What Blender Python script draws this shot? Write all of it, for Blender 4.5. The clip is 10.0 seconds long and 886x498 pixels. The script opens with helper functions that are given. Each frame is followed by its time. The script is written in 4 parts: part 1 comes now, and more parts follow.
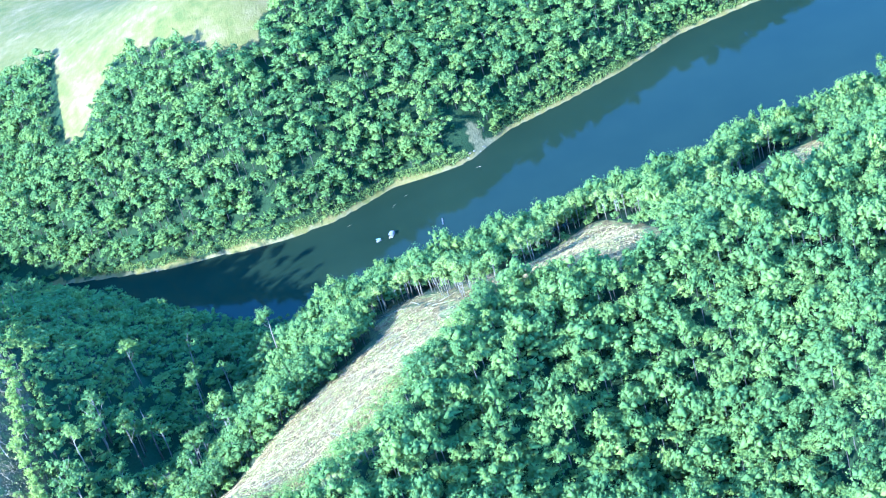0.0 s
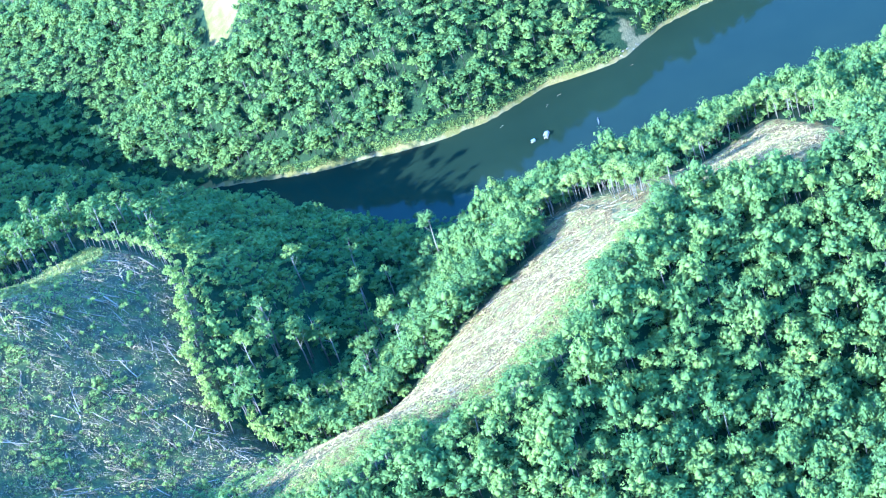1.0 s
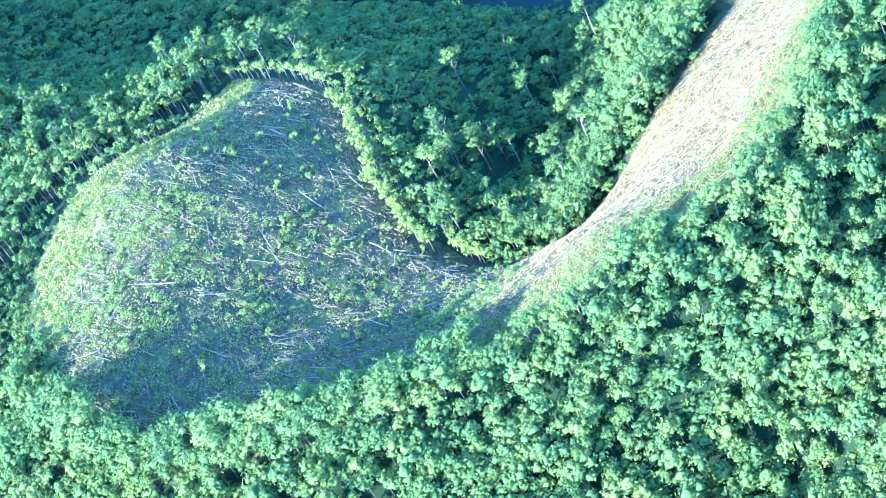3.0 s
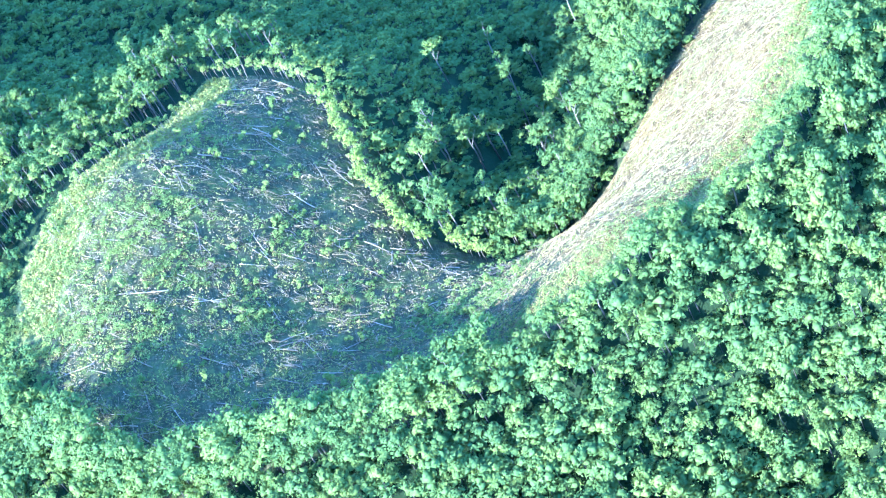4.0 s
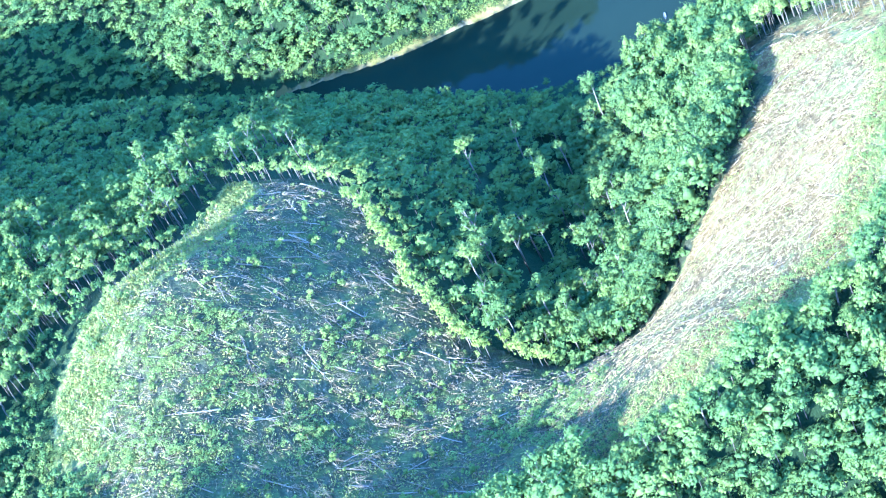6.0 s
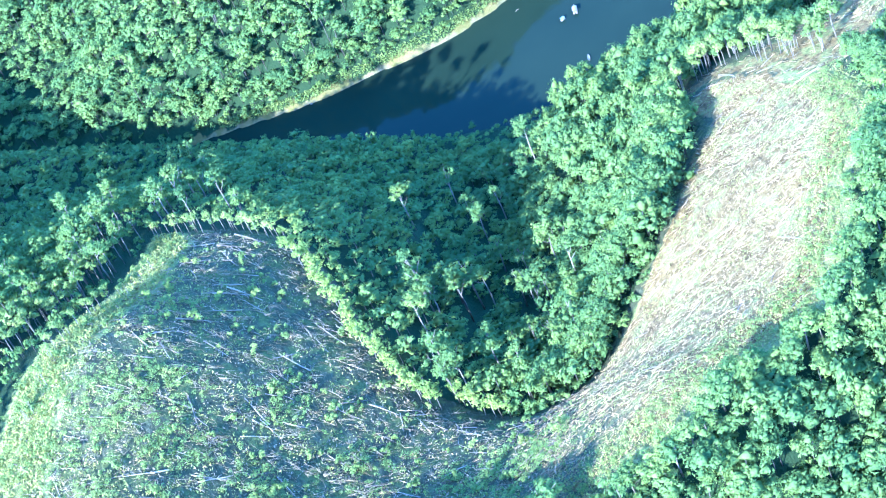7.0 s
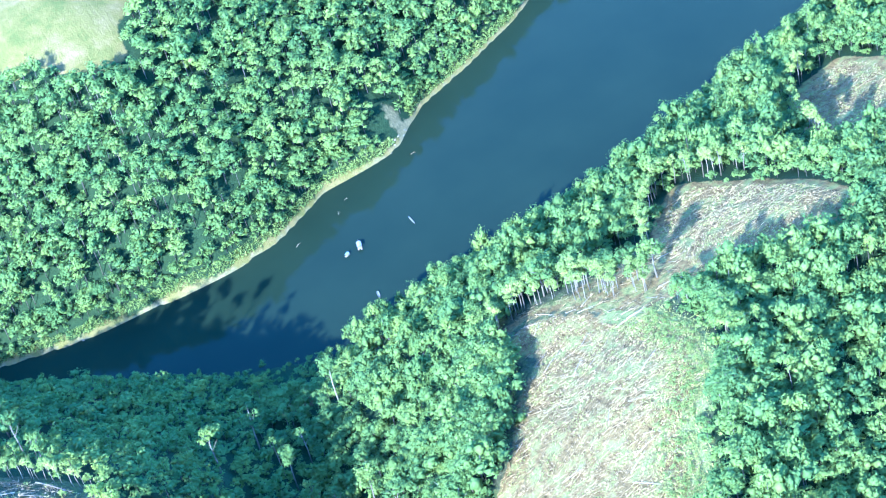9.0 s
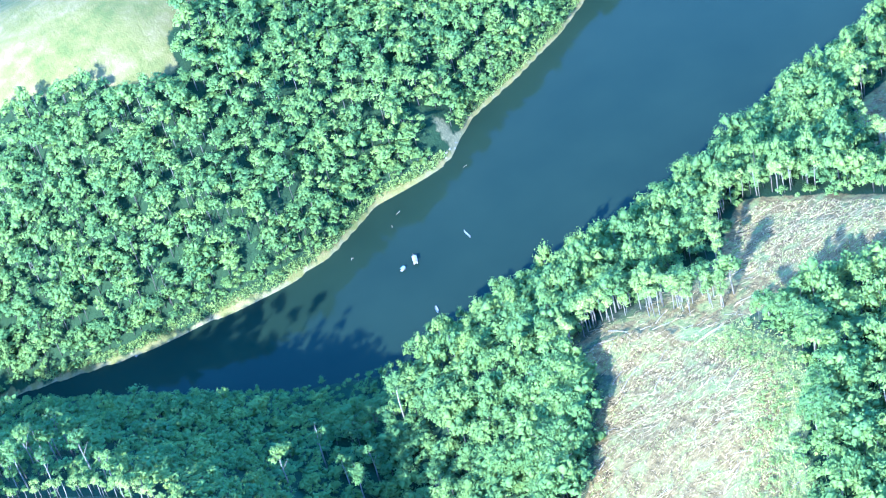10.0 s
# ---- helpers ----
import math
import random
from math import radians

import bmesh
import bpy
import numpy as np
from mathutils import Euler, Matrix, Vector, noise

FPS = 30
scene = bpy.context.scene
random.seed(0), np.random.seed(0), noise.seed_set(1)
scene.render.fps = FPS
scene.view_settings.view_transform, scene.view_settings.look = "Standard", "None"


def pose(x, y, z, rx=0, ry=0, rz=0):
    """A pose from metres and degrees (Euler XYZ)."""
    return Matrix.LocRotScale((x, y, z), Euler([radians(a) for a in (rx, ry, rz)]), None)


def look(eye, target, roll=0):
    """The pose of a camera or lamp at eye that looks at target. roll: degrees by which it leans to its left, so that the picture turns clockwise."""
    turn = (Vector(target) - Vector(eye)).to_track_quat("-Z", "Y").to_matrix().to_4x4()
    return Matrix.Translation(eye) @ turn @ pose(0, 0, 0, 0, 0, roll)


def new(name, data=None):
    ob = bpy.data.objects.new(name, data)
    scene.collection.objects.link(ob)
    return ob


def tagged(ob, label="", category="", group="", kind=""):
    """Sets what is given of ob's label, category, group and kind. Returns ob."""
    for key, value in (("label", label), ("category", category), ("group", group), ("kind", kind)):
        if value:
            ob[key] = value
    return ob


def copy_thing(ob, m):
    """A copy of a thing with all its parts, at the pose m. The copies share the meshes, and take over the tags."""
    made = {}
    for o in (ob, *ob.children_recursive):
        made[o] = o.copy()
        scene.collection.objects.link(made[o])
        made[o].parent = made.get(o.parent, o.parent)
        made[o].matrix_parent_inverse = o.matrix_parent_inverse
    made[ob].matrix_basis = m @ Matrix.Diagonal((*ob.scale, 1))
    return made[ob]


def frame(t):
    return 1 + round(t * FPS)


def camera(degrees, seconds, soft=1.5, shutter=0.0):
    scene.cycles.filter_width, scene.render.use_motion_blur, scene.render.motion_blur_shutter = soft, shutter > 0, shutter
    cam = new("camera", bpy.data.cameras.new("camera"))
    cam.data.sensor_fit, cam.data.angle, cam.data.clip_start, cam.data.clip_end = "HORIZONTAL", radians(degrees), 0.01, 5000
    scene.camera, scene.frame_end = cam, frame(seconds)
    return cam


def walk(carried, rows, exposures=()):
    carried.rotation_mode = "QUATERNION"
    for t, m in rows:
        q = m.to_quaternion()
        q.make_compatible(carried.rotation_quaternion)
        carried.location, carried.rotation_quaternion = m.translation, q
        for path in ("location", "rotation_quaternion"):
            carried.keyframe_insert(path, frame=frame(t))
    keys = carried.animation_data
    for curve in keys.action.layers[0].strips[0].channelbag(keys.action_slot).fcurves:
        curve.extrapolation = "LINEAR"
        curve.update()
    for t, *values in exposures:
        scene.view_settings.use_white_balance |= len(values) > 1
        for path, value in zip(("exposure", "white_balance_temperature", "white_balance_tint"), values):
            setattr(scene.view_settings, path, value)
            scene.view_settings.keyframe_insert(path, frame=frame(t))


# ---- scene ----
cam = camera(24.54, 10.0, soft=1.2)
PATH = [
    (0, (193.36, -23.88, 495.68), (174.76, 491.86, 189.64), -16.91),
    (0.5, (176.91, -16.05, 497.54), (138.47, 493.22, 182.63), -18.08),
    (1, (161.64, -7.35, 499.50), (110.12, 494.90, 175.32), -19.31),
    (1.5, (146.00, 3.06, 500.27), (84.12, 497.31, 165.77), -21.24),
    (2, (130.51, 12.88, 501.56), (57.39, 498.09, 156.26), -24.13),
    (2.5, (115.03, 22.90, 502.92), (35.22, 498.54, 145.99), -27.13),
    (3, (100.39, 32.62, 504.72), (22.60, 498.57, 134.80), -29.24),
    (3.2, (94.43, 36.39, 505.42), (20.41, 498.92, 130.47), -29.67),
    (4.3, (62.82, 60.59, 505.61), (13.76, 519.82, 122.60), -29.39),
    (4.5, (57.45, 64.14, 507.16), (12.14, 524.80, 125.40), -29.21),
    (5, (43.79, 74.69, 508.97), (8.00, 539.34, 131.05), -28.76),
    (5.5, (30.06, 85.86, 510.03), (5.70, 553.19, 134.52), -28.14),
    (5.7, (24.48, 90.45, 510.61), (5.34, 557.80, 134.82), -27.90),
    (6.8, (-4.62, 114.61, 514.77), (19.56, 575.32, 131.15), -25.76),
    (7, (-9.80, 119.22, 514.98), (24.50, 578.99, 131.00), -25.13),
    (7.5, (-22.23, 130.68, 516.43), (44.84, 587.54, 133.31), -22.94),
    (8, (-34.69, 141.72, 518.15), (71.35, 595.51, 140.21), -19.99),
    (8.5, (-47.23, 153.80, 520.06), (90.06, 604.71, 148.81), -17.41),
    (9, (-59.20, 165.85, 521.39), (98.66, 615.54, 156.90), -15.72),
    (9.5, (-71.24, 176.87, 523.48), (101.51, 623.26, 161.69), -14.69),
    (10, (-83.19, 189.14, 525.09), (80.67, 637.07, 161.08), -15.23),
]
walk(cam, [(t, look(eye, target, roll)) for t, eye, target, roll in PATH],
     exposures=[(0, 3.07, 3940, 10), (2, 3.25, 4000, 14), (4.5, 3.38, 4120, 15), (7.5, 3.28, 3970, 17), (9, 3.13, 3960, 14), (10, 3.20, 3980, 14)])

# ---------------------------------------------------------------- world, sun
SUN_UP, SUN_FROM = 26.8, 229.0      # degrees above the horizon; compass bearing, y is north
world = bpy.data.worlds.new("sky")
scene.world = world
world.use_nodes = True
wn = world.node_tree.nodes
sky = wn.new("ShaderNodeTexSky")
sky.sky_type, sky.sun_disc = "NISHITA", False
sky.sun_elevation, sky.sun_rotation = radians(SUN_UP), radians(SUN_FROM)
sky.air_density, sky.dust_density, sky.ozone_density = 1.4, 0.6, 6.0
world.node_tree.links.new(sky.outputs[0], wn["Background"].inputs["Color"])
wn["Background"].inputs["Strength"].default_value = 0.15
sun = new("sun", bpy.data.lights.new("sun", "SUN"))
sun.data.energy, sun.data.angle, sun.data.color = 3.95, radians(0.6), (1.0, 0.88, 0.62)
away = Vector((math.sin(radians(SUN_FROM)), math.cos(radians(SUN_FROM)), math.tan(radians(SUN_UP))))
sun.matrix_world = look(away * 900, (0, 0, 0))

# ---------------------------------------------------------------- materials


class Mat:
    """A node material with short calls for its nodes."""

    def __init__(self, name, rough=0.8, spec=0.3):
        self.m = bpy.data.materials.new(name)
        self.m.use_nodes = True
        self.t = self.m.node_tree
        self.b = self.t.nodes["Principled BSDF"]
        self.b.inputs["Roughness"].default_value = rough
        self.b.inputs["Specular IOR Level"].default_value = spec

    def node(self, kind, **values):
        n = self.t.nodes.new("ShaderNode" + kind)
        for k, v in values.items():
            n.inputs[k].default_value = v
        return n

    def link(self, a, b):
        self.t.links.new(a, b)

    def coords(self, scale=(1, 1, 1)):
        g = self.node("NewGeometry")
        m = self.node("Mapping")
        m.inputs["Scale"].default_value = scale
        self.link(g.outputs["Position"], m.inputs["Vector"])
        return m.outputs["Vector"]

    def noise(self, scale, detail=4.0, rough=0.6, vec=None):
        n = self.node("TexNoise")
        n.inputs["Scale"].default_value, n.inputs["Detail"].default_value, n.inputs["Roughness"].default_value = scale, detail, rough
        self.link(vec or self.coords(), n.inputs["Vector"])
        return n.outputs["Fac"]

    def ramp(self, fac, stops):
        r = self.node("ValToRGB")
        e = r.color_ramp.elements
        while len(e) < len(stops):
            e.new(0.5)
        for el, (p, c) in zip(e, stops):
            el.position, el.color = p, (*c, 1)
        self.link(fac, r.inputs["Fac"])
        return r.outputs["Color"]

    def mix(self, fac, a, b, how="MIX"):
        n = self.node("Mix")
        n.data_type, n.blend_type = "RGBA", how
        if isinstance(fac, float):
            n.inputs[0].default_value = fac
        else:
            self.link(fac, n.inputs[0])
        for s, v in ((6, a), (7, b)):
            if isinstance(v, tuple):
                n.inputs[s].default_value = (*v, 1)
            else:
                self.link(v, n.inputs[s])
        return n.outputs[2]

    def math(self, how, a, b=0.0):
        n = self.node("Math")
        n.operation = how
        for s, v in ((0, a), (1, b)):
            if isinstance(v, (int, float)):
                n.inputs[s].default_value = v
            else:
                self.link(v, n.inputs[s])
        return n.outputs[0]

    def attr(self, name):
        n = self.node("Attribute")
        n.attribute_name = name
        return n.outputs["Fac"]

    def colour(self, c):
        if isinstance(c, tuple):
            self.b.inputs["Base Color"].default_value = (*c, 1)
        else:
            self.link(c, self.b.inputs["Base Color"])

    def bump(self, fac, strength, distance):
        n = self.node("Bump")
        n.inputs["Strength"].default_value, n.inputs["Distance"].default_value = strength, distance
        self.link(fac, n.inputs["Height"])
        self.link(n.outputs[0], self.b.inputs["Normal"])


LEAF_STOPS = [(0.0, (0.060, 0.104, 0.036)), (0.35, (0.098, 0.152, 0.041)), (0.7, (0.152, 0.202, 0.044)), (1.0, (0.250, 0.275, 0.052))]


def leaf_material(name, own, stops=LEAF_STOPS):
    """Foliage whose tone goes by the single tree and by the single spray. own: trees that are objects of their own."""
    m = Mat(name, 0.65, 0.08)
    tone = m.node("ObjectInfo").outputs["Random"] if own else m.attr("tint")
    spray = m.node("NewGeometry").outputs["Random Per Island"]
    patch = m.noise(0.035, 3.0)
    v = m.math("ADD", m.math("ADD", m.math("MULTIPLY", tone, 0.42), 0.12), m.math("MULTIPLY", spray, 0.16))
    v = m.math("ADD", v, m.math("MULTIPLY", m.math("SUBTRACT", patch, 0.48), 0.8))
    col = m.ramp(v, stops)
    m.colour(col)
    m.bump(m.noise(1.6, 4.0, 0.7), 0.7, 0.35)
    tr = m.node("BsdfTranslucent")
    m.link(m.mix(0.5, col, (0.22, 0.31, 0.035)), tr.inputs["Color"])
    mx = m.node("MixShader")
    mx.inputs[0].default_value = 0.26
    m.link(m.b.outputs[0], mx.inputs[1])
    m.link(tr.outputs[0], mx.inputs[2])
    m.link(mx.outputs[0], m.t.nodes["Material Output"].inputs["Surface"])
    return m.m


def plain_material(name, stops, scale, rough=0.8, spec=0.3, own=True, metal=0.0, stretch=(1, 1, 1)):
    """A grainy surface; each object or island takes its own tone from the ramp."""
    m = Mat(name, rough, spec)
    r = m.node("ObjectInfo").outputs["Random"] if own else m.node("NewGeometry").outputs["Random Per Island"]
    n = m.noise(scale, 5.0, 0.65, m.coords(stretch))
    m.colour(m.ramp(m.math("ADD", m.math("MULTIPLY", r, 0.6), m.math("MULTIPLY", n, 0.45)), stops))
    m.bump(n, 0.4, 0.05)
    m.b.inputs["Metallic"].default_value = metal
    return m.m


LEAVES = leaf_material("forest_leaves", False)
TREE_LEAVES = leaf_material("tree_leaves", True)
YOUNG_STOPS = [(0.0, (0.095, 0.140, 0.038)), (0.4, (0.165, 0.212, 0.050)), (0.75, (0.240, 0.275, 0.068)), (1.0, (0.320, 0.330, 0.100))]
YOUNG_GROWTH = leaf_material("young_growth", False, YOUNG_STOPS)
YOUNG_LEAVES = leaf_material("young_leaves", True, YOUNG_STOPS)
HEDGE_LEAVES = leaf_material("hedge_leaves", True, [(0.0, (0.130, 0.190, 0.040)), (0.5, (0.215, 0.270, 0.050)), (1.0, (0.310, 0.340, 0.075))])
GRASS_LEAVES = leaf_material("grass_blades", False, [(0.0, (0.15, 0.175, 0.045)), (0.45, (0.27, 0.265, 0.065)), (0.8, (0.39, 0.34, 0.12)), (1.0, (0.48, 0.41, 0.19))])
BARK = plain_material("bark", [(0.0, (0.08, 0.07, 0.053)), (0.6, (0.15, 0.13, 0.10)), (1.0, (0.25, 0.22, 0.175))], 1.5)
DRY_WOOD = plain_material("dry_wood", [(0.0, (0.11, 0.088, 0.058)), (0.5, (0.23, 0.188, 0.128)), (1.0, (0.42, 0.35, 0.25))], 2.0)
BRUSH = plain_material("dry_brush", [(0.0, (0.08, 0.058, 0.026)), (0.5, (0.225, 0.160, 0.070)), (1.0, (0.38, 0.28, 0.14))], 0.8, own=False)
PALE_BRUSH = plain_material("pale_brush", [(0.0, (0.10, 0.08, 0.045)), (0.5, (0.20, 0.16, 0.092)), (1.0, (0.36, 0.295, 0.18))], 0.8, own=False)
FOREST_BARK = plain_material("forest_bark", [(0.0, (0.04, 0.036, 0.03)), (0.6, (0.075, 0.068, 0.056)), (1.0, (0.12, 0.11, 0.09))], 1.5, own=False)
ROCK = plain_material("river_stone", [(0.0, (0.10, 0.085, 0.062)), (0.6, (0.19, 0.165, 0.12)), (1.0, (0.29, 0.255, 0.19))], 2.5)
TARP = plain_material("pale_tarpaulin", [(0.0, (0.10, 0.10, 0.11)), (0.6, (0.17, 0.17, 0.18)), (1.0, (0.26, 0.25, 0.26))], 3.0, 0.45)
BLUE_TARP = plain_material("faded_blue_tarpaulin", [(0.0, (0.13, 0.22, 0.30)), (0.6, (0.24, 0.32, 0.38)), (1.0, (0.34, 0.40, 0.44))], 3.0, 0.45)
RUST = plain_material("rusted_steel", [(0.0, (0.20, 0.12, 0.09)), (0.6, (0.36, 0.24, 0.19)), (1.0, (0.48, 0.36, 0.30))], 3.0, 0.6)
DECK = plain_material("weathered_plank", [(0.0, (0.11, 0.09, 0.07)), (0.6, (0.18, 0.155, 0.125)), (1.0, (0.27, 0.24, 0.20))], 4.0)
HULL = plain_material("pale_painted_hull", [(0.0, (0.14, 0.145, 0.14)), (0.6, (0.20, 0.205, 0.195)), (1.0, (0.28, 0.28, 0.27))], 3.0, 0.5)


def ground_material():
    m = Mat("ground", 0.95, 0.1)
    fine, mid, wide = m.noise(0.9, 6.0, 0.7), m.noise(0.16, 5.0, 0.65), m.noise(0.045, 4.0)
    streak = m.noise(0.5, 5.0, 0.7, m.coords((1.6, 0.35, 0.6)))
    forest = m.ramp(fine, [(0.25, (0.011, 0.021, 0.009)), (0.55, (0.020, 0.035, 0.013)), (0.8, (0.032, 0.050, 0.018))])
    straw = m.ramp(m.math("ADD", m.math("MULTIPLY", streak, 0.6), m.math("MULTIPLY", mid, 0.4)),
                   [(0.34, (0.050, 0.036, 0.013)), (0.46, (0.145, 0.098, 0.034)), (0.58, (0.225, 0.156, 0.055)), (0.72, (0.31, 0.225, 0.095))])
    straw = m.mix(m.math("MULTIPLY", m.ramp(mid, [(0.48, (0, 0, 0)), (0.62, (1, 1, 1))]), 0.75), straw, (0.185, 0.20, 0.055))
    slash = m.ramp(m.math("ADD", m.math("MULTIPLY", streak, 0.55), m.math("MULTIPLY", fine, 0.45)),
                   [(0.3, (0.022, 0.026, 0.013)), (0.5, (0.050, 0.055, 0.027)), (0.68, (0.130, 0.125, 0.070))])
    slash = m.mix(m.ramp(mid, [(0.47, (0, 0, 0)), (0.58, (1, 1, 1))]), slash, m.ramp(fine, [(0.3, (0.035, 0.046, 0.016)), (0.7, (0.120, 0.130, 0.040))]))
    meadow = m.ramp(m.math("ADD", m.math("MULTIPLY", mid, 0.5), m.math("MULTIPLY", wide, 0.5)),
                    [(0.35, (0.078, 0.082, 0.019)), (0.47, (0.112, 0.098, 0.026)), (0.56, (0.140, 0.112, 0.040)), (0.66, (0.20, 0.145, 0.070))])
    lush = m.ramp(m.math("ADD", m.math("MULTIPLY", fine, 0.5), m.math("MULTIPLY", mid, 0.5)), [(0.35, (0.095, 0.120, 0.032)), (0.5, (0.175, 0.185, 0.052)), (0.65, (0.27, 0.25, 0.10))])
    sand = m.ramp(fine, [(0.3, (0.085, 0.084, 0.034)), (0.55, (0.150, 0.125, 0.058)), (0.75, (0.24, 0.19, 0.10))])
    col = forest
    rag = m.math("MULTIPLY", m.math("SUBTRACT", m.noise(0.35, 4.0), 0.5), 0.7)
    for name, c in (("slash", slash), ("straw", straw), ("lush", lush), ("meadow", meadow), ("sand", sand)):
        edge = m.ramp(m.math("ADD", m.attr(name), rag), [(0.42, (0, 0, 0)), (0.58, (1, 1, 1))])
        col = m.mix(edge, col, c)
    m.colour(col)
    m.bump(m.math("ADD", fine, streak), 0.7, 0.5)
    return m.m


def water_material():
    m = Mat("river_water", 0.05, 0.10)
    m.b.inputs["IOR"].default_value = 1.33
    m.colour(m.ramp(m.noise(0.02, 3.0), [(0.3, (0.010, 0.017, 0.010)), (0.7, (0.013, 0.021, 0.012))]))
    m.bump(m.noise(0.7, 3.0), 0.015, 0.15)
    return m.m


GROUND, WATER = ground_material(), water_material()

# ---------------------------------------------------------------- the lie of the land
# (x, y, rise) of rounded hills, by their spread in metres
HILLS = {
    120: [(20, 540, 65), (300, 840, 11)],
    70: [(280, 600, 58), (-160, 680, 65), (80, 1000, 63), (-240, 880, 60), (-20, 1100, 21), (-260, 760, 34)],
    45: [(140, 520, 31), (-140, 520, 42), (340, 500, 43), (200, 1060, 27), (400, 620, 49), (-120, 420, 16), (200, 940, -3), (380, 680, 19), (320,
         1060, 6), (-260, 880, 26)],
    50: [(-200, 780, 12), (-200, 600, -2)],
    40: [(-100, 730, -2), (-140, 800, -1), (-60, 780, 7), (-100, 880, -3), (-170, 700, -9), (-170, 880, -11), (-90, 780, 2)],
    25: [(30, 690, 1), (60, 730, -5), (16, 645, 6), (45, 650, -14), (-110, 680, 0), (-135, 625, 2), (60, 770, 1), (-66, 680, 0), (-54, 725, -2), (-22, 692, -1), (-24, 574, -5), (-108, 556, 3)],
    30: [(40, 600, -32), (60, 700, -25), (-40, 700, 19), (160, 600, 14), (-80, 640, 25), (60, 500, 17), (-40, 480, 15), (160, 680, 11), (-100, 580,
         13), (240, 540, -13), (220, 460, 24), (-80, 960, -16), (80, 780, -23), (40, 660, -16), (220, 640, 11), (-60, 760, 14), (-180, 600, 28), (80,
         440, -19), (-40, 840, -9), (20, 700, 11), (0, 540, -12), (200, 580, 8), (80, 860, 13), (140, 440, 15), (-160, 880, -6), (240, 720, 8), (-80,
         520, 5), (180, 500, -11), (80, 560, -6), (-100, 900, 7), (0, 600, -4), (160, 560, 7)],
}
FAR_SHORE = [(-200, 990), (-40, 884), (-20, 879), (20, 868), (56, 865), (86, 862), (116, 868), (147, 885), (177, 886), (189, 891), (210, 910),
             (243, 923), (277, 939), (313, 962), (362, 975), (700, 1120), (2000, 1500), (5000, 2300)]
NEAR_SHORE = [(-200, 990), (-40, 884), (-20, 866), (20, 828), (60, 800), (100, 780), (150, 780), (200, 781), (260, 790), (310, 809), (370, 824),
              (400, 842), (700, 985), (2000, 1300), (5000, 1900)]
# the cleared places, as outlines on the plan
OVAL = [(-56, 727), (-35, 711), (-15, 685), (-12, 659), (-9, 631), (-3, 604), (7, 592), (26, 571), (43, 573), (20, 503), (4, 500), (-10, 497), (-45, 494),
        (-90, 503), (-105, 524), (-122, 560), (-126, 591), (-122, 616), (-110, 640), (-90, 662), (-71, 687)]
STRIP = [(26, 571), (43, 573), (59, 582), (75, 596), (90, 608), (104, 620), (119, 643), (137, 659), (131, 675), (141, 682), (153, 674), (172, 636), (170, 604),
         (158, 578), (140, 560), (128, 535), (106, 516), (75, 511), (52, 500), (16, 502)]
# the side of the straw slope that borders the lower forest
STRIP_EAST = [(10, 490), (60, 520), (100, 545), (130, 580), (150, 640), (165, 660), (200, 640), (190, 560), (150, 520), (80, 480)]
SECOND = [(220, 706), (231, 714), (244, 683), (247, 650), (247, 624), (230, 616), (216, 622), (202, 626), (194, 640), (199, 679)]
THIRD = [(277, 674), (292, 710), (302, 734), (318, 750), (338, 755), (343, 738), (330, 706), (318, 680), (296, 658)]
LINK = [(132, 680), (138, 690), (150, 692), (163, 684), (188, 690), (203, 684), (199, 640), (188, 632), (171, 638), (152, 676), (141, 683)]
WOODS = [(-100, 425), (70, 412), (180, 425), (290, 470), (330, 550), (350, 640), (372, 720), (400, 780), (425, 850), (425, 1000), (370, 1015), (160, 1035),
         (110, 1070), (50, 1130), (-200, 1130), (-205, 760), (-190, 500)]
MEADOW = [(26, 980), (48, 964), (61, 961), (78, 944), (97, 948), (101, 965), (160, 1010), (220, 1060), (260, 1330), (-260, 1330), (-170, 1130), (-52, 1056), (-24, 1049), (-17, 955),
          (-5, 950), (6, 970), (17, 984)]

# low even forest on the slopes that lie in the hill's shade
HOLLOW = [(-40, 735), (-10, 700), (-2, 660), (4, 625), (20, 600), (40, 615), (66, 650), (88, 690), (92, 730), (98, 770), (60, 800), (-20, 870), (-80, 900), (-60, 960), (-120, 1050),
          (-205, 1050), (-205, 800), (-120, 760), (-70, 770)]
RIM = [(-50, 727), (-58, 733), (-78, 691), (-96, 666), (-116, 644), (-130, 618), (-133, 590), (-119, 586), (-113, 608), (-100, 631), (-81, 652), (-62, 678), (-47, 712)]


def line(points, x):
    return np.interp(x, [p[0] for p in points], [p[1] for p in points])


def off_water(x, y):
    """How far a place lies outside the river (positive), or inside it (negative)."""
    return np.maximum(y - line(FAR_SHORE, x), line(NEAR_SHORE, x) - y)


def wobble(x, y, size, k=0.0):
    """A smooth uneven value between about -1 and 1."""
    a, b = np.asarray(x) / size, np.asarray(y) / size
    return (np.sin(1.7 * a + 0.9 * b + k) + np.sin(-1.1 * a + 1.9 * b + 2 * k + 1) + np.sin(2.9 * a - 2.3 * b + 3 * k + 2) * 0.6 + np.sin(3.7 * b + 3.1 * a + k) * 0.5) / 3.1


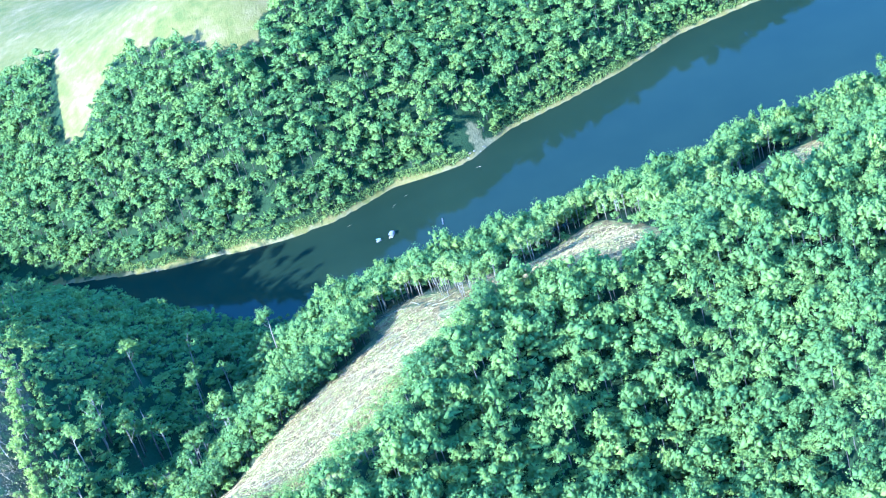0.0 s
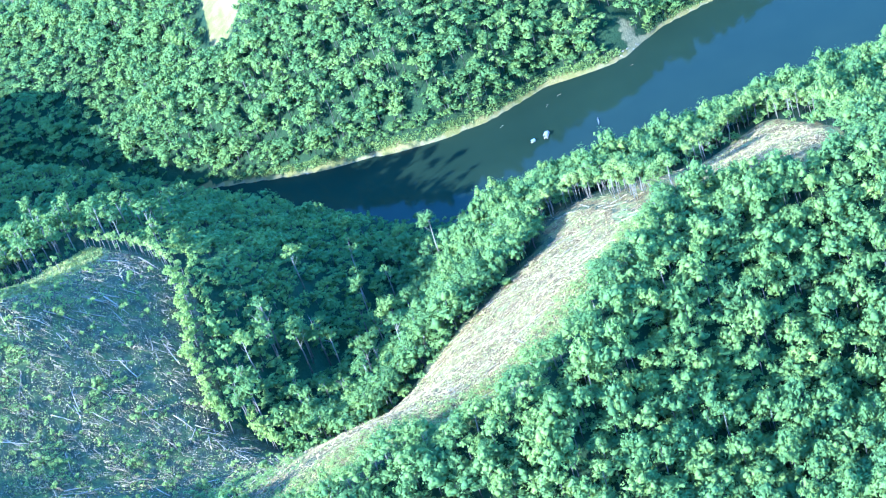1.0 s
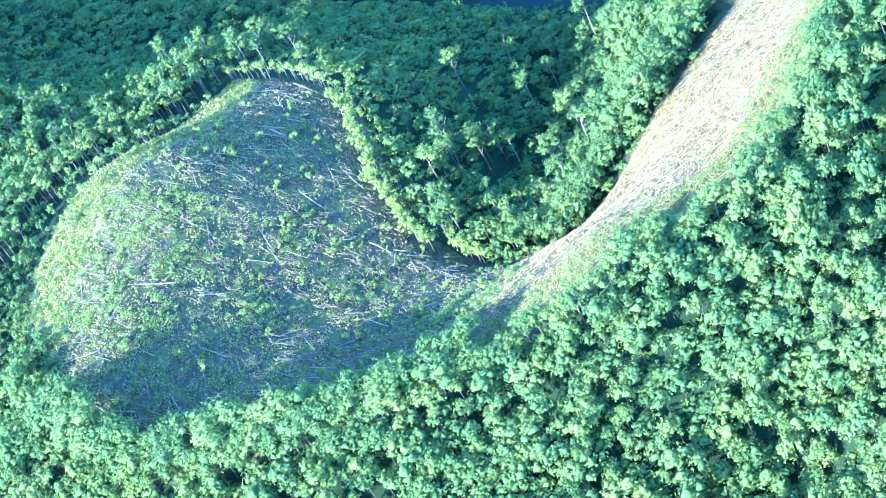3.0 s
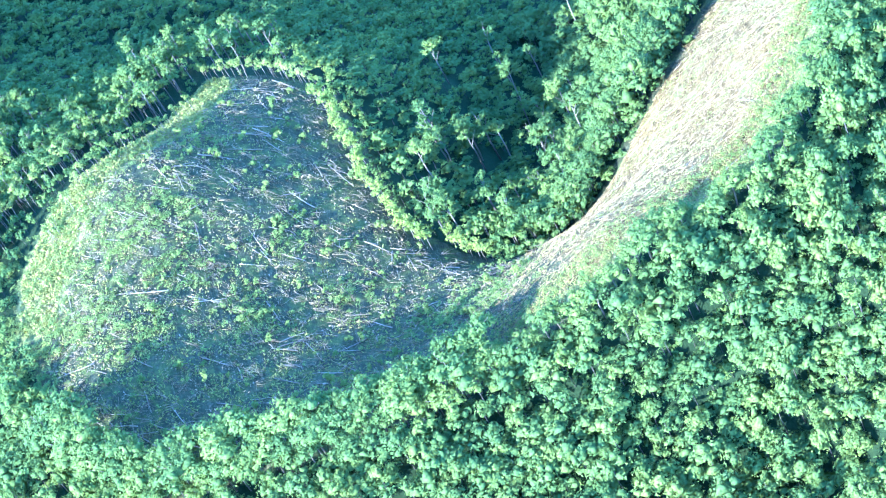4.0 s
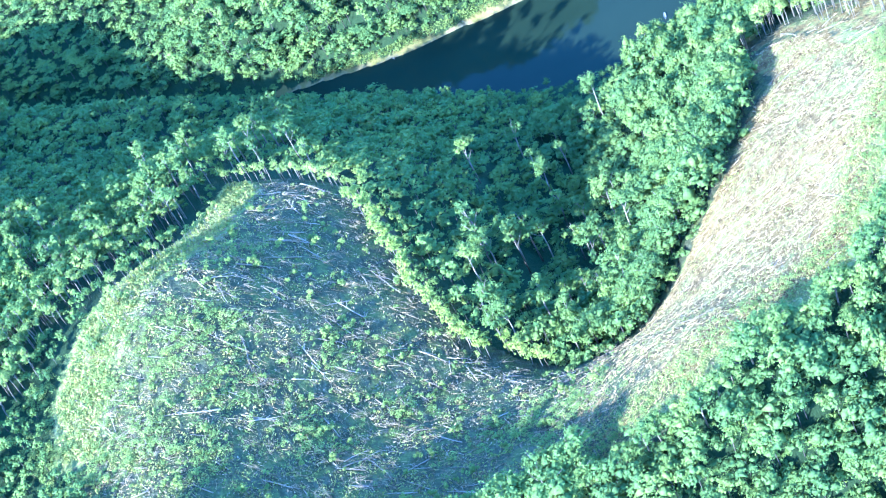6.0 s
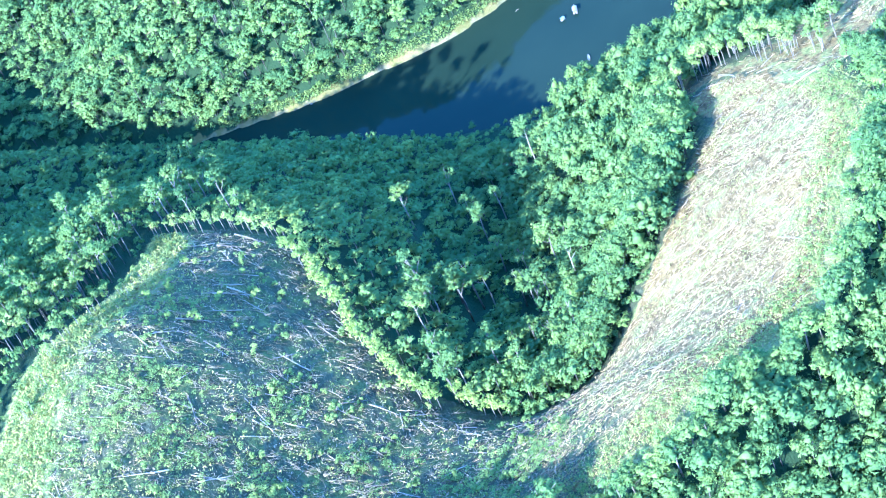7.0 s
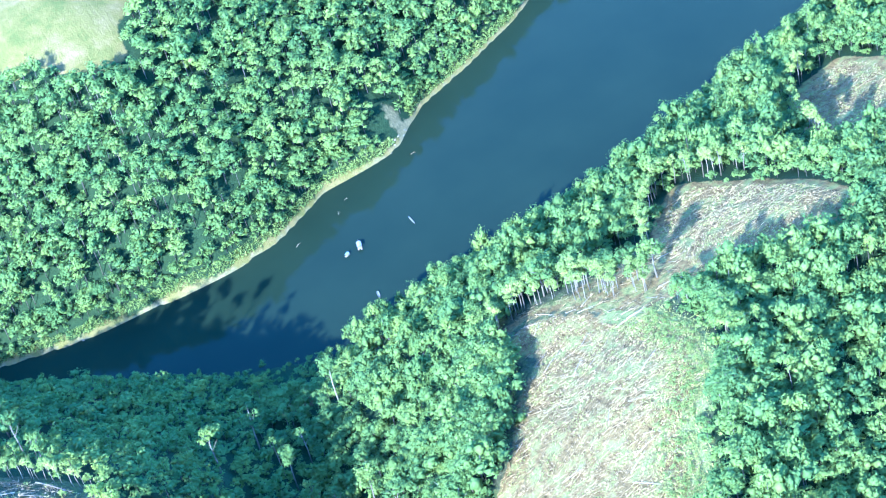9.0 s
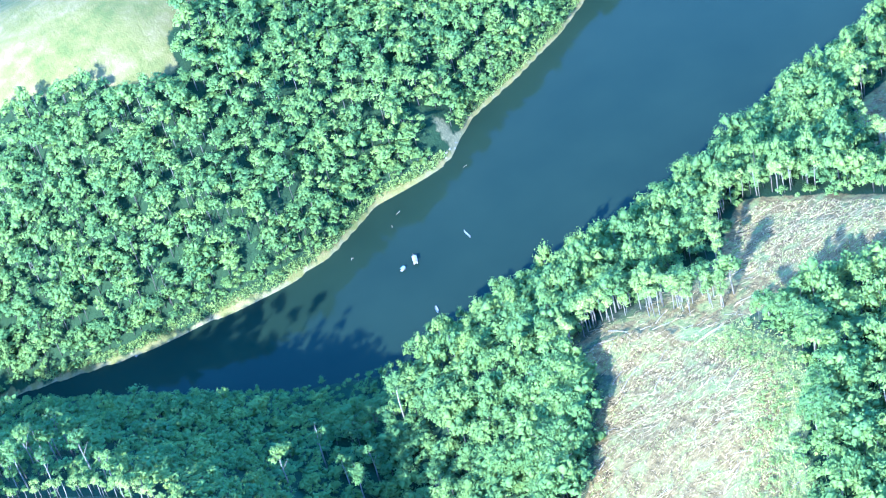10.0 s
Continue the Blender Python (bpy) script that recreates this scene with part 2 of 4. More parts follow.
def height(x, y):
    """The ground's height."""
    x, y = np.asarray(x, float), np.asarray(y, float)
    z = np.full(np.broadcast(x, y).shape, 20.0)
    for spread, some in HILLS.items():
        for hx, hy, rise in some:
            z = z + rise * np.exp(-((x - hx) ** 2 + (y - hy) ** 2) / (2 * spread * spread))
    g = off_water(x, y)
    land = z * (1 - np.exp(-np.maximum(g, 0) / 22)) + np.clip(g, 0, 2) * 0.3 + 0.5 * wobble(x, y, 9) * np.clip(g / 10, 0, 1)
    return np.where(g > 0, land, -3.0 * np.clip(-g / 10, 0, 1) - 0.02)


def inside(x, y, outline):
    """Signed distance into an outline: positive within."""
    x, y = np.asarray(x, float), np.asarray(y, float)
    odd, near = np.zeros(x.shape, bool), np.full(x.shape, 1e9)
    for (x1, y1), (x2, y2) in zip(outline, outline[-1:] + outline[:-1]):
        with np.errstate(divide="ignore", invalid="ignore"):
            cut = ((y1 > y) != (y2 > y)) & (x < (x2 - x1) * (y - y1) / ((y2 - y1) or 1e-9) + x1)
        odd ^= cut
        k = np.clip(((x - x1) * (x2 - x1) + (y - y1) * (y2 - y1)) / ((x2 - x1) ** 2 + (y2 - y1) ** 2), 0, 1)
        near = np.minimum(near, np.hypot(x - x1 - k * (x2 - x1), y - y1 - k * (y2 - y1)))
    return np.where(odd, near, -near)


def cleared(x, y):
    """Signed distance into the nearest place with no standing forest."""
    return np.max([inside(x, y, o) for o in (OVAL, STRIP, SECOND, THIRD, MEADOW, LINK, RIM)], axis=0)


# ---------------------------------------------------------------- mesh helpers


def mesh(name, verts, faces, mats, which=None, **values):
    """A mesh from arrays: vertices, faces of one kind (n x 3 or n x 4), materials, the faces' material numbers, values by vertex."""
    me = bpy.data.meshes.new(name)
    verts, faces = np.asarray(verts, np.float32), np.asarray(faces, np.int32)
    me.vertices.add(len(verts))
    me.vertices.foreach_set("co", verts.ravel())
    me.loops.add(faces.size)
    me.loops.foreach_set("vertex_index", faces.ravel())
    me.polygons.add(len(faces))
    me.polygons.foreach_set("loop_start", np.arange(0, faces.size, faces.shape[1], dtype=np.int32))
    for m in mats:
        me.materials.append(m)
    if which is not None:
        me.polygons.foreach_set("material_index", np.asarray(which, np.int32))
    for key, v in values.items():
        me.attributes.new(key, "FLOAT", "POINT").data.foreach_set("value", np.asarray(v, np.float32).ravel())
    me.update(calc_edges=True)
    me.validate()
    return me


def part(name, data, parent, label="", m=None):
    """A mesh as one part under a thing or under a part."""
    ob = new(name, data)
    ob.parent = parent
    if m is not None:
        ob.matrix_basis = m
    return tagged(ob, label)


def join(pieces):
    """Joins (vertices, faces) pairs."""
    vs, fs, n = [], [], 0
    for v, f in pieces:
        vs.append(v)
        fs.append(np.asarray(f) + n)
        n += len(v)
    return np.concatenate(vs), np.concatenate(fs)


def tube(points, radii, sides=6):
    """A tapered, closed tube along points, of triangles."""
    p = np.asarray(points, float)
    d = np.gradient(p, axis=0)
    d /= np.linalg.norm(d, axis=1)[:, None] + 1e-9
    ref = np.array([0.31, 0.17, 0.93]) if abs(d[0][2]) < 0.9 else np.array([1.0, 0.1, 0])
    u = np.cross(d, ref)
    u /= np.linalg.norm(u, axis=1)[:, None]
    w = np.cross(d, u)
    a = np.arange(sides) * 2 * np.pi / sides
    v = (p[:, None] + np.asarray(radii)[:, None, None] * (np.cos(a)[None, :, None] * u[:, None] + np.sin(a)[None, :, None] * w[:, None])).reshape(-1, 3)
    f = []
    for k in range(len(p) - 1):
        for i in range(sides):
            q = [k * sides + i, k * sides + (i + 1) % sides, (k + 1) * sides + (i + 1) % sides, (k + 1) * sides + i]
            f += [(q[0], q[1], q[2]), (q[0], q[2], q[3])]
    for ring in (0, (len(p) - 1) * sides):
        for i in range(1, sides - 1):
            f.append((ring, ring + i, ring + i + 1) if ring else (ring, ring + i + 1, ring + i))
    return v, np.array(f)


def box(x0, y0, z0, x1, y1, z1):
    """A box with its upper edges chamfered."""
    c = min(x1 - x0, y1 - y0, z1 - z0) * 0.15
    v = [(x, y, z0) for x, y in ((x0, y0), (x1, y0), (x1, y1), (x0, y1))] + [(x, y, z1 - c) for x, y in ((x0, y0), (x1, y0), (x1, y1), (x0, y1))]
    v += [(x, y, z1) for x, y in ((x0 + c, y0 + c), (x1 - c, y0 + c), (x1 - c, y1 - c), (x0 + c, y1 - c))]
    f = [(3, 2, 1, 0), (8, 9, 10, 11)]
    for k in (0, 4):
        f += [(k + i, k + (i + 1) % 4, k + 4 + (i + 1) % 4, k + 4 + i) for i in range(4)]
    return np.array(v, float), np.array(f)


# ---------------------------------------------------------------- foliage


def spray(rng, at, normal, size, slim=1.0):
    """Leafy sprays: uneven four-cornered blades, folded along their length."""
    n = normal / (np.linalg.norm(normal, axis=1)[:, None] + 1e-9)
    ref = rng.normal(size=n.shape)
    u = np.cross(n, ref)
    u /= np.linalg.norm(u, axis=1)[:, None] + 1e-9
    w = np.cross(n, u)
    k = len(at)
    ang = (np.arange(4) * np.pi / 2)[None] + rng.uniform(-0.4, 0.4, (k, 4))
    rad = size[:, None] * rng.uniform(0.55, 1.3, (k, 4))
    v = at[:, None] + rad[..., None] * (np.cos(ang)[..., None] * u[:, None] + slim * np.sin(ang)[..., None] * w[:, None])
    v[:, 1::2] -= n[:, None] * (rng.uniform(0.1, 0.5, (k, 2)) * size[:, None])[..., None]
    f = np.array([(0, 1, 2), (0, 2, 3)])
    return v.reshape(-1, 3), (f[None] + (np.arange(k) * 4)[:, None, None]).reshape(-1, 3)


def leaves(rng, at, normal, size, slim=1.0):
    """Small three-cornered leafy twigs of uneven shape."""
    n = normal / (np.linalg.norm(normal, axis=1)[:, None] + 1e-9)
    u = np.cross(n, rng.normal(size=n.shape))
    u /= np.linalg.norm(u, axis=1)[:, None] + 1e-9
    w = np.cross(n, u)
    k = len(at)
    ang = (np.arange(3) * np.pi * 2 / 3)[None] + rng.uniform(-0.5, 0.5, (k, 3))
    rad = size[:, None] * rng.uniform(0.6, 1.35, (k, 3))
    v = at[:, None] + rad[..., None] * (np.cos(ang)[..., None] * u[:, None] + slim * np.sin(ang)[..., None] * w[:, None])
    return v.reshape(-1, 3), np.arange(k * 3).reshape(-1, 3)


def clumps(rng, c, r):
    """Uneven leafy clumps, one round each centre: faceted, flat below."""
    a = np.arange(5) * 2 * np.pi / 5
    ring = np.concatenate([[(0, 0, 1.0)], np.stack([np.cos(a), np.sin(a), 0 * a], -1), [(0, 0, -0.55)]])
    f = [(0, 1 + k, 1 + (k + 1) % 5) for k in range(5)] + [(6, 1 + (k + 1) % 5, 1 + k) for k in range(5)]
    k = len(c)
    turn = rng.uniform(0, 2 * np.pi, (k, 1))
    x, y = ring[None, :, 0], ring[None, :, 1]
    v = np.stack([x * np.cos(turn) - y * np.sin(turn), x * np.sin(turn) + y * np.cos(turn), np.repeat(ring[None, :, 2], k, 0)], -1)
    v = c[:, None] + v * r[:, None] * rng.uniform(0.55, 0.86, (k, 7, 1)) + rng.normal(size=(k, 7, 3)) * r[:, None] * 0.16
    return v.reshape(-1, 3), (np.array(f)[None] + (np.arange(k) * 7)[:, None, None]).reshape(-1, 3)


def crown(rng, radius, low, top, lobes, sprays, size=0.85, core=True, slim=1.0):
    """A crown of small clumps and leafy sprays, of uneven outline, with gaps between its lobes."""
    big, br = [], []
    for k in range(max(3, lobes // 3)):
        a, d = rng.uniform(0, 2 * np.pi), radius * 0.60 * np.sqrt(rng.uniform(0.05 if k else 0, 1)) * (1 if k else 0.25)
        big.append((d * np.cos(a), d * np.sin(a), low + (top - low) * (0.60 - 0.5 * (d / radius) ** 2 + rng.uniform(-0.22, 0.10))))
        br.append(radius * rng.uniform(0.40, 0.62))
    big, br = np.array(big), np.array(br)
    tall = max(0.85, (top - low) / (2.3 * radius))
    pick = rng.integers(0, len(big), lobes)
    d = rng.normal(size=(lobes, 3))
    d /= np.linalg.norm(d, axis=1)[:, None]
    d[:, 2] = np.where(d[:, 2] < -0.25, -d[:, 2], d[:, 2])
    c = big[pick] + d * br[pick][:, None] * (0.85, 0.85, 0.85 * tall)
    lr = radius * rng.uniform(0.22, 0.42, lobes)
    r = np.stack([lr, lr, lr * rng.uniform(0.8, 1.1, lobes)], -1)
    pick = rng.integers(0, lobes, sprays * 2)
    d = rng.normal(size=(sprays * 2, 3))
    d /= np.linalg.norm(d, axis=1)[:, None]
    d[:, 2] = np.where(d[:, 2] < -0.2, -d[:, 2], d[:, 2])
    at = c[pick] + d * r[pick] * rng.uniform(0.80, 1.30, (len(d), 1))
    deep = (((at[:, None] - c) / r) ** 2).sum(-1)
    deep[np.arange(len(at)), pick] = 9
    keep = np.where(deep.min(1) > 0.62)[0][:sprays]
    at, d = at[keep], d[keep]
    s = leaves(rng, at, d + rng.normal(size=d.shape) * 0.34 + (0, 0, 0.2), rng.uniform(0.5, 1.25, len(at)) * size, slim)
    return join([s, clumps(rng, c, r)] if core else [s])


def forest_tree(rng, radius, tall, sprays, size, lobes):
    """A tree for the closed forest: crown and trunk in one, with material numbers."""
    cv, cf = crown(rng, radius, tall * 0.10, tall, int(rng.integers(*lobes)), sprays, size)
    tv, tf = tube([(0, 0, -1.5), (rng.uniform(-0.3, 0.3), rng.uniform(-0.3, 0.3), tall * 0.35), (0, 0, tall * 0.75)], [0.2, 0.15, 0.06], 3)
    v, f = join([(cv, cf), (tv, tf)])
    return v, f, np.r_[np.zeros(len(cf), int), np.ones(len(tf), int)]


def scatter(name, kinds, which, at, turn, scale, tint, mats, label, category):
    """Many plants joined into one sheet of growth."""
    vs, fs, ms, ts, n = [], [], [], [], 0
    for k, (v, f, m) in enumerate(kinds):
        i = np.where(which == k)[0]
        if not len(i):
            continue
        c, s = np.cos(turn[i])[:, None], np.sin(turn[i])[:, None]
        x, y = v[None, :, 0] * scale[i, :1], v[None, :, 1] * scale[i, :1]
        w = np.stack([x * c - y * s, x * s + y * c, v[None, :, 2] * scale[i, 1:]], -1) + at[i][:, None]
        vs.append(w.reshape(-1, 3))
        fs.append((f[None] + (n + np.arange(len(i)) * len(v))[:, None, None]).reshape(-1, 3))
        ms.append(np.tile(m, len(i)))
        ts.append(np.repeat(tint[i], len(v)))
        n += len(i) * len(v)
    me = mesh(name, np.concatenate(vs), np.concatenate(fs), mats, np.concatenate(ms), tint=np.concatenate(ts))
    return tagged(new(name, me), label, category, kind="stuff")


# ---------------------------------------------------------------- ground and water
def axis(lo, hi, step, reach):
    core = np.arange(lo, hi + step / 2, step)
    out = np.cumsum(step * 1.25 ** np.arange(1, 60))
    out = out[out < reach]
    return np.concatenate([(lo - out)[::-1], core, hi + out])


gx, gy = axis(-190, 420, 3.0, 4200), axis(430, 1110, 3.0, 4200)
GX, GY = np.meshgrid(gx, gy)
GZ = height(GX, GY)
n_x, n_y = len(gx), len(gy)
i = np.arange(n_x * n_y).reshape(n_y, n_x)
quads = np.stack([i[:-1, :-1], i[:-1, 1:], i[1:, 1:], i[1:, :-1]], -1).reshape(-1, 4)
soft = lambda d: np.clip(0.5 + d / 6.0, 0, 1)
shore = off_water(GX, GY)
far_side = GY > line(FAR_SHORE, GX) - 6
spit = np.exp(-(((GX - 193) / 5.5) ** 2 + ((GY - 900) / 7.5) ** 2))
bare = np.exp(-(((GX - 75) / 8) ** 2 + ((GY - 751) / 6) ** 2)) + np.exp(-(((GX + 28) / 4) ** 2 + ((GY - 940) / 6) ** 2))
sand = bare + np.where(far_side, np.clip(0.66 - np.maximum(shore, 0) / 1.3, 0, 1), 0) * (np.abs(shore) < 60) + 0.8 * spit
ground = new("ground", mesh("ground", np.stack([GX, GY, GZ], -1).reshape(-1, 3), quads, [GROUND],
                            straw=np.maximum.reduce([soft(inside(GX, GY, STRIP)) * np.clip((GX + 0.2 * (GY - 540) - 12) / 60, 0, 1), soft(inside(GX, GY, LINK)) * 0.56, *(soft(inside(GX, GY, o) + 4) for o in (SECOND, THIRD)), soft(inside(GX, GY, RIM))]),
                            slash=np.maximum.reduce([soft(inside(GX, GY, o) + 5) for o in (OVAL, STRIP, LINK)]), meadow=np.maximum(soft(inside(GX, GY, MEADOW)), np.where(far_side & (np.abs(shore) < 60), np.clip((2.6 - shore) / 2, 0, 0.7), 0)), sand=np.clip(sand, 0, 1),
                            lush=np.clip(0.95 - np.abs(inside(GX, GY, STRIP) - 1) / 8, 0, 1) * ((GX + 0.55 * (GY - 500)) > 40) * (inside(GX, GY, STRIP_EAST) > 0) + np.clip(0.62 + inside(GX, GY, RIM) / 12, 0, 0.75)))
for p in ground.data.polygons:
    p.use_smooth = True
tagged(ground, "forested hills with pale cleared slopes above a river", "ground", kind="structure")
wx = np.array([-45, *range(-40, 760, 20), 1000, 1500, 2000, 3000, 4400])
wv = np.concatenate([np.stack([wx, line(NEAR_SHORE, wx) - 9, 0 * wx], -1), np.stack([wx, line(FAR_SHORE, wx) + 9, 0 * wx], -1)])
k = np.arange(len(wx) - 1)
water = new("water", mesh("water", wv, np.stack([k, k + 1, k + 1 + len(wx), k + len(wx)], -1), [WATER]))
tagged(water, "calm murky teal river between wooded banks", "river", kind="structure")

# ---------------------------------------------------------------- trees that stand out, one by one
rng = np.random.default_rng(7)


def tree_kind(name, seed, radius, low, tall, lobes, sprays, size, girth, limbs, leaves):
    """A tree at the origin: trunk with limbs, and a crown."""
    r = np.random.default_rng(seed)
    root = new(name)
    bend = r.uniform(-0.5, 0.5, (2, 2))
    tp = [(0, 0, -1.2), (bend[0, 0], bend[0, 1], tall * 0.4), (bend[1, 0], bend[1, 1], tall * 0.85)]
    v, f = tube(tp, [girth, girth * 0.75, girth * 0.25], 7)
    trunk = part("trunk", mesh("trunk", v, f, [BARK]), root)
    for k in range(limbs):
        a, z = k * 2 * np.pi / limbs + r.uniform(-0.5, 0.5), r.uniform(0.45, 0.7) * tall
        out = radius * r.uniform(0.5, 0.8)
        v, f = tube([(bend[0, 0], bend[0, 1], z), (np.cos(a) * out * 0.5, np.sin(a) * out * 0.5, z + tall * 0.09), (np.cos(a) * out, np.sin(a) * out, z + tall * 0.2)],
                    [girth * 0.45, girth * 0.3, girth * 0.1], 5)
        part("limb", mesh("limb", v, f, [BARK]), trunk)
    v, f = crown(r, radius, low, tall, lobes, sprays, size)
    part("crown", mesh("crown", v, f, [leaves]), root)
    return root


KINDS = {
    "broad": [tree_kind("tree", 11 + k, 4.6 + 0.5 * k, 4.5, 13.0 + 0.8 * k, 20, 480, 0.38, 0.30, 3, TREE_LEAVES) for k in range(3)],
    "slender": [tree_kind("slender_tree", 31 + k, 2.0 + 0.3 * k, 6.4, 11.5 + 0.8 * k, 10, 260, 0.30, 0.17, 3, YOUNG_LEAVES) for k in range(3)],
    "tall": [tree_kind("tall_tree", 51 + k, 3.3 + 0.4 * k, 8.0, 19.0 + k, 14, 360, 0.38, 0.27, 3, TREE_LEAVES) for k in range(3)],
    "hedge": [tree_kind("edge_tree", 71 + k, 2.4 + 0.3 * k, 2.0, 11.0 + 0.9 * k, 13, 340, 0.32, 0.16, 2, HEDGE_LEAVES) for k in range(2)],
}
for some in KINDS.values():
    for ob in some:
        ob["fresh"] = 1
standing = []


def plant(kind, x, y, label, group, scale=1.0, spread=0.15):
    """Sets one tree on the ground; the first of each kind is the built one itself."""
    some = KINDS[kind]
    ob = some[len(standing) % len(some)]
    m = pose(x, y, float(height(x, y)) - 0.1, rng.uniform(-3, 3), rng.uniform(-3, 3), rng.uniform(0, 360))
    if ob.get("fresh"):
        del ob["fresh"]
        ob.matrix_basis = m
    else:
        ob = copy_thing(ob, m)
    s = scale * rng.uniform(1 - spread, 1 + spread)
    ob.scale = (s * rng.uniform(0.92, 1.08), s * rng.uniform(0.92, 1.08), s)
    tagged(ob, label, "tree", group)
    standing.append((x, y, 2.6 if kind in ("slender", "hedge") else 3.6))


def along(points, step, side=0.0, jitter=0.8):
    """Places along a line of points, shifted to its left by side metres."""
    p = np.array(points, float)
    seg = np.linalg.norm(np.diff(p, axis=0), axis=1)
    s = np.r_[0, np.cumsum(seg)]
    for d in np.arange(step / 2, s[-1], step):
        k = min(np.searchsorted(s, d) - 1, len(seg) - 1)
        k = max(k, 0)
        u = (p[k + 1] - p[k]) / seg[k]
        q = p[k] + u * (d - s[k]) + np.array([-u[1], u[0]]) * side + rng.normal(size=2) * jitter
        yield float(q[0]), float(q[1])


for x, y in along([(-60, 731), (-36, 715), (-15, 690)], 2.4, 1.0, 0.6):
    plant("slender", x, y, "slender sunlit tree with a bare pale trunk beside the clearing", "trees above the felled slope", 0.8, 0.2)
for x, y in along([(-14, 688), (-10, 660), (-7, 632), (-1, 606), (4, 596)], 1.6, -1.5, 1.1):
    plant("hedge", x, y, "low bright yellow-green tree at the edge of the felled slope", "hedge of young trees", 0.9, 0.25)
for x, y in along([(9, 606), (14, 592), (22, 580)], 2.6, 0.0, 0.8):
    plant("hedge", x, y, "low bright yellow-green tree at the edge of the felled slope", "hedge of young trees", 0.9, 0.25)
for side, step in ((5.5, 4.4), (11.0, 5.4)):
    for x, y in along([(34, 580), (59, 588), (75, 602), (90, 614), (103, 626), (117, 648), (130, 664), (128, 680)], step, side, 1.0):
        plant("broad" if side > 5 else "slender", x, y, "leafy tree with a thin pale trunk beside the straw slope", "trees below the straw slope", 1.1)
for side, step, kind in ((2.5, 2.6, "slender"), (6.5, 3.2, "slender"), (10.5, 4.6, "broad")):
    for x, y in along([(130, 684), (143, 690), (158, 684), (177, 650)], step, side, 1.9):
        plant(kind, x, y, "tall thin tree with a bare pale trunk above the clearing", "trees above the straw slope", 1.05, 0.3)
for x, y in along([(196, 676), (214, 708), (230, 720), (247, 692)], 3.4, 3.0, 1.0):
    plant("slender", x, y, "tall thin tree with a bare pale trunk above the clearing", "trees round the upper clearing", 1.1, 0.28)
for x, y in along([(284, 688), (294, 720), (308, 746), (322, 757)], 3.2, 3.0, 1.2):
    plant("slender", x, y, "tall thin tree with a bare pale trunk above the clearing", "trees round the far clearing", 1.1, 0.25)
for x, y in along([(-112, 505), (-90, 497), (-45, 488), (-10, 491), (16, 495), (52, 493), (75, 504), (106, 509), (134, 530), (146, 556), (164, 575), (176, 602), (178, 630)], 5.0, -2.0, 1.4):
    plant("broad", x, y, "dense broadleaf tree at the forest edge below the slope", "trees at the forest edge", 0.95)
for x, y in along([(-66, 703), (-87, 678), (-107, 656), (-124, 628)], 3.4, 9.0, 1.6):
    plant("slender", x, y, "slender sunlit tree with a bare pale trunk beside the clearing", "trees beside the felled slope", 0.72, 0.25)
for side, step in ((15.0, 4.2), (21.0, 4.8), (28.0, 5.4)):
    for x, y in along([(-60, 716), (-78, 690), (-100, 664), (-122, 636), (-134, 610)], step, -side, 1.8):
        plant("slender" if side < 25 else "tall", x, y, "slender sunlit tree with a pale trunk on the wooded slope", "trees beyond the felled slope", 0.98 if side < 25 else 0.8, 0.22)
for side, step in ((3.5, 4.2), (-3.0, 5.0)):
    for x, y in along([(-118, 532), (-108, 512), (-90, 500), (-45, 491), (-10, 493), (14, 498)], step, side, 1.2):
        plant("broad", x, y, "big broadleaf tree shading the foot of the felled slope", "trees at the foot of the felled slope", 1.35)
for k in range(110):
    x, y = rng.uniform(8, 96), rng.uniform(596, 790)
    low_end = y < 660
    if y < 738 and x > 10 + (y - 610) * 0.1 and x < 40 + (y - 600) * 0.35 + 14 and (low_end or rng.uniform() < 0.42):
        plant("tall", x, y, "tall tree rising above the shaded hollow, its top sunlit", "tall trees of the hollow", 1.25 if low_end else 1.2, 0.2)
for k in range(200):
    x, y = rng.uniform(-175, -25), rng.uniform(690, 850)
    if cleared(np.array([x]), np.array([y]))[0] < -4 and rng.uniform() < np.clip((775 + max(0, x + 90) * 0.5 - y) / 50, 0, 1):
        plant("tall", x, y, "tall tree with a sunlit top on the shaded hillside", "tall trees of the shaded hillside", 1.0, 0.2)
for some in KINDS.values():
    for ob in some:
        if ob.get("fresh"):
            plant("broad", 140.0, 500.0, "dense broadleaf tree at the forest edge", "trees at the forest edge")

# ---------------------------------------------------------------- the closed forest
STEP = 5.15
fx, fy = np.meshgrid(np.arange(-205, 425, STEP), np.arange(410, 1130, STEP))
fx, fy = (fx + (np.arange(len(fx)) % 2 * STEP / 2)[:, None]).ravel(), fy.ravel()
fx, fy = fx + rng.uniform(-1.9, 1.9, fx.shape), fy + rng.uniform(-1.9, 1.9, fy.shape)
keep = (inside(fx, fy, WOODS) > 0) & (cleared(fx, fy) < -2.2 - rng.uniform(0, 1.5, fx.shape)) & (off_water(fx, fy) > np.where(fy > line(FAR_SHORE, fx), 2.4, 1.0)) & ((((fx - 190) / 9) ** 2 + ((fy - 896) / 10) ** 2 > 1))
keep &= rng.uniform(0, 1, fx.shape) > 0.02 + 0.09 * np.clip(wobble(fx, fy, 7.0, 1.5), 0, 1)
hx = np.arange(-30, 385, 1.5)
hx = hx[np.abs(hx - 188) > 12]
hem = rng.uniform(1.6, 7.0, hx.shape)
fx, fy = np.r_[fx[keep], hx], np.r_[fy[keep], line(FAR_SHORE, hx) + hem]
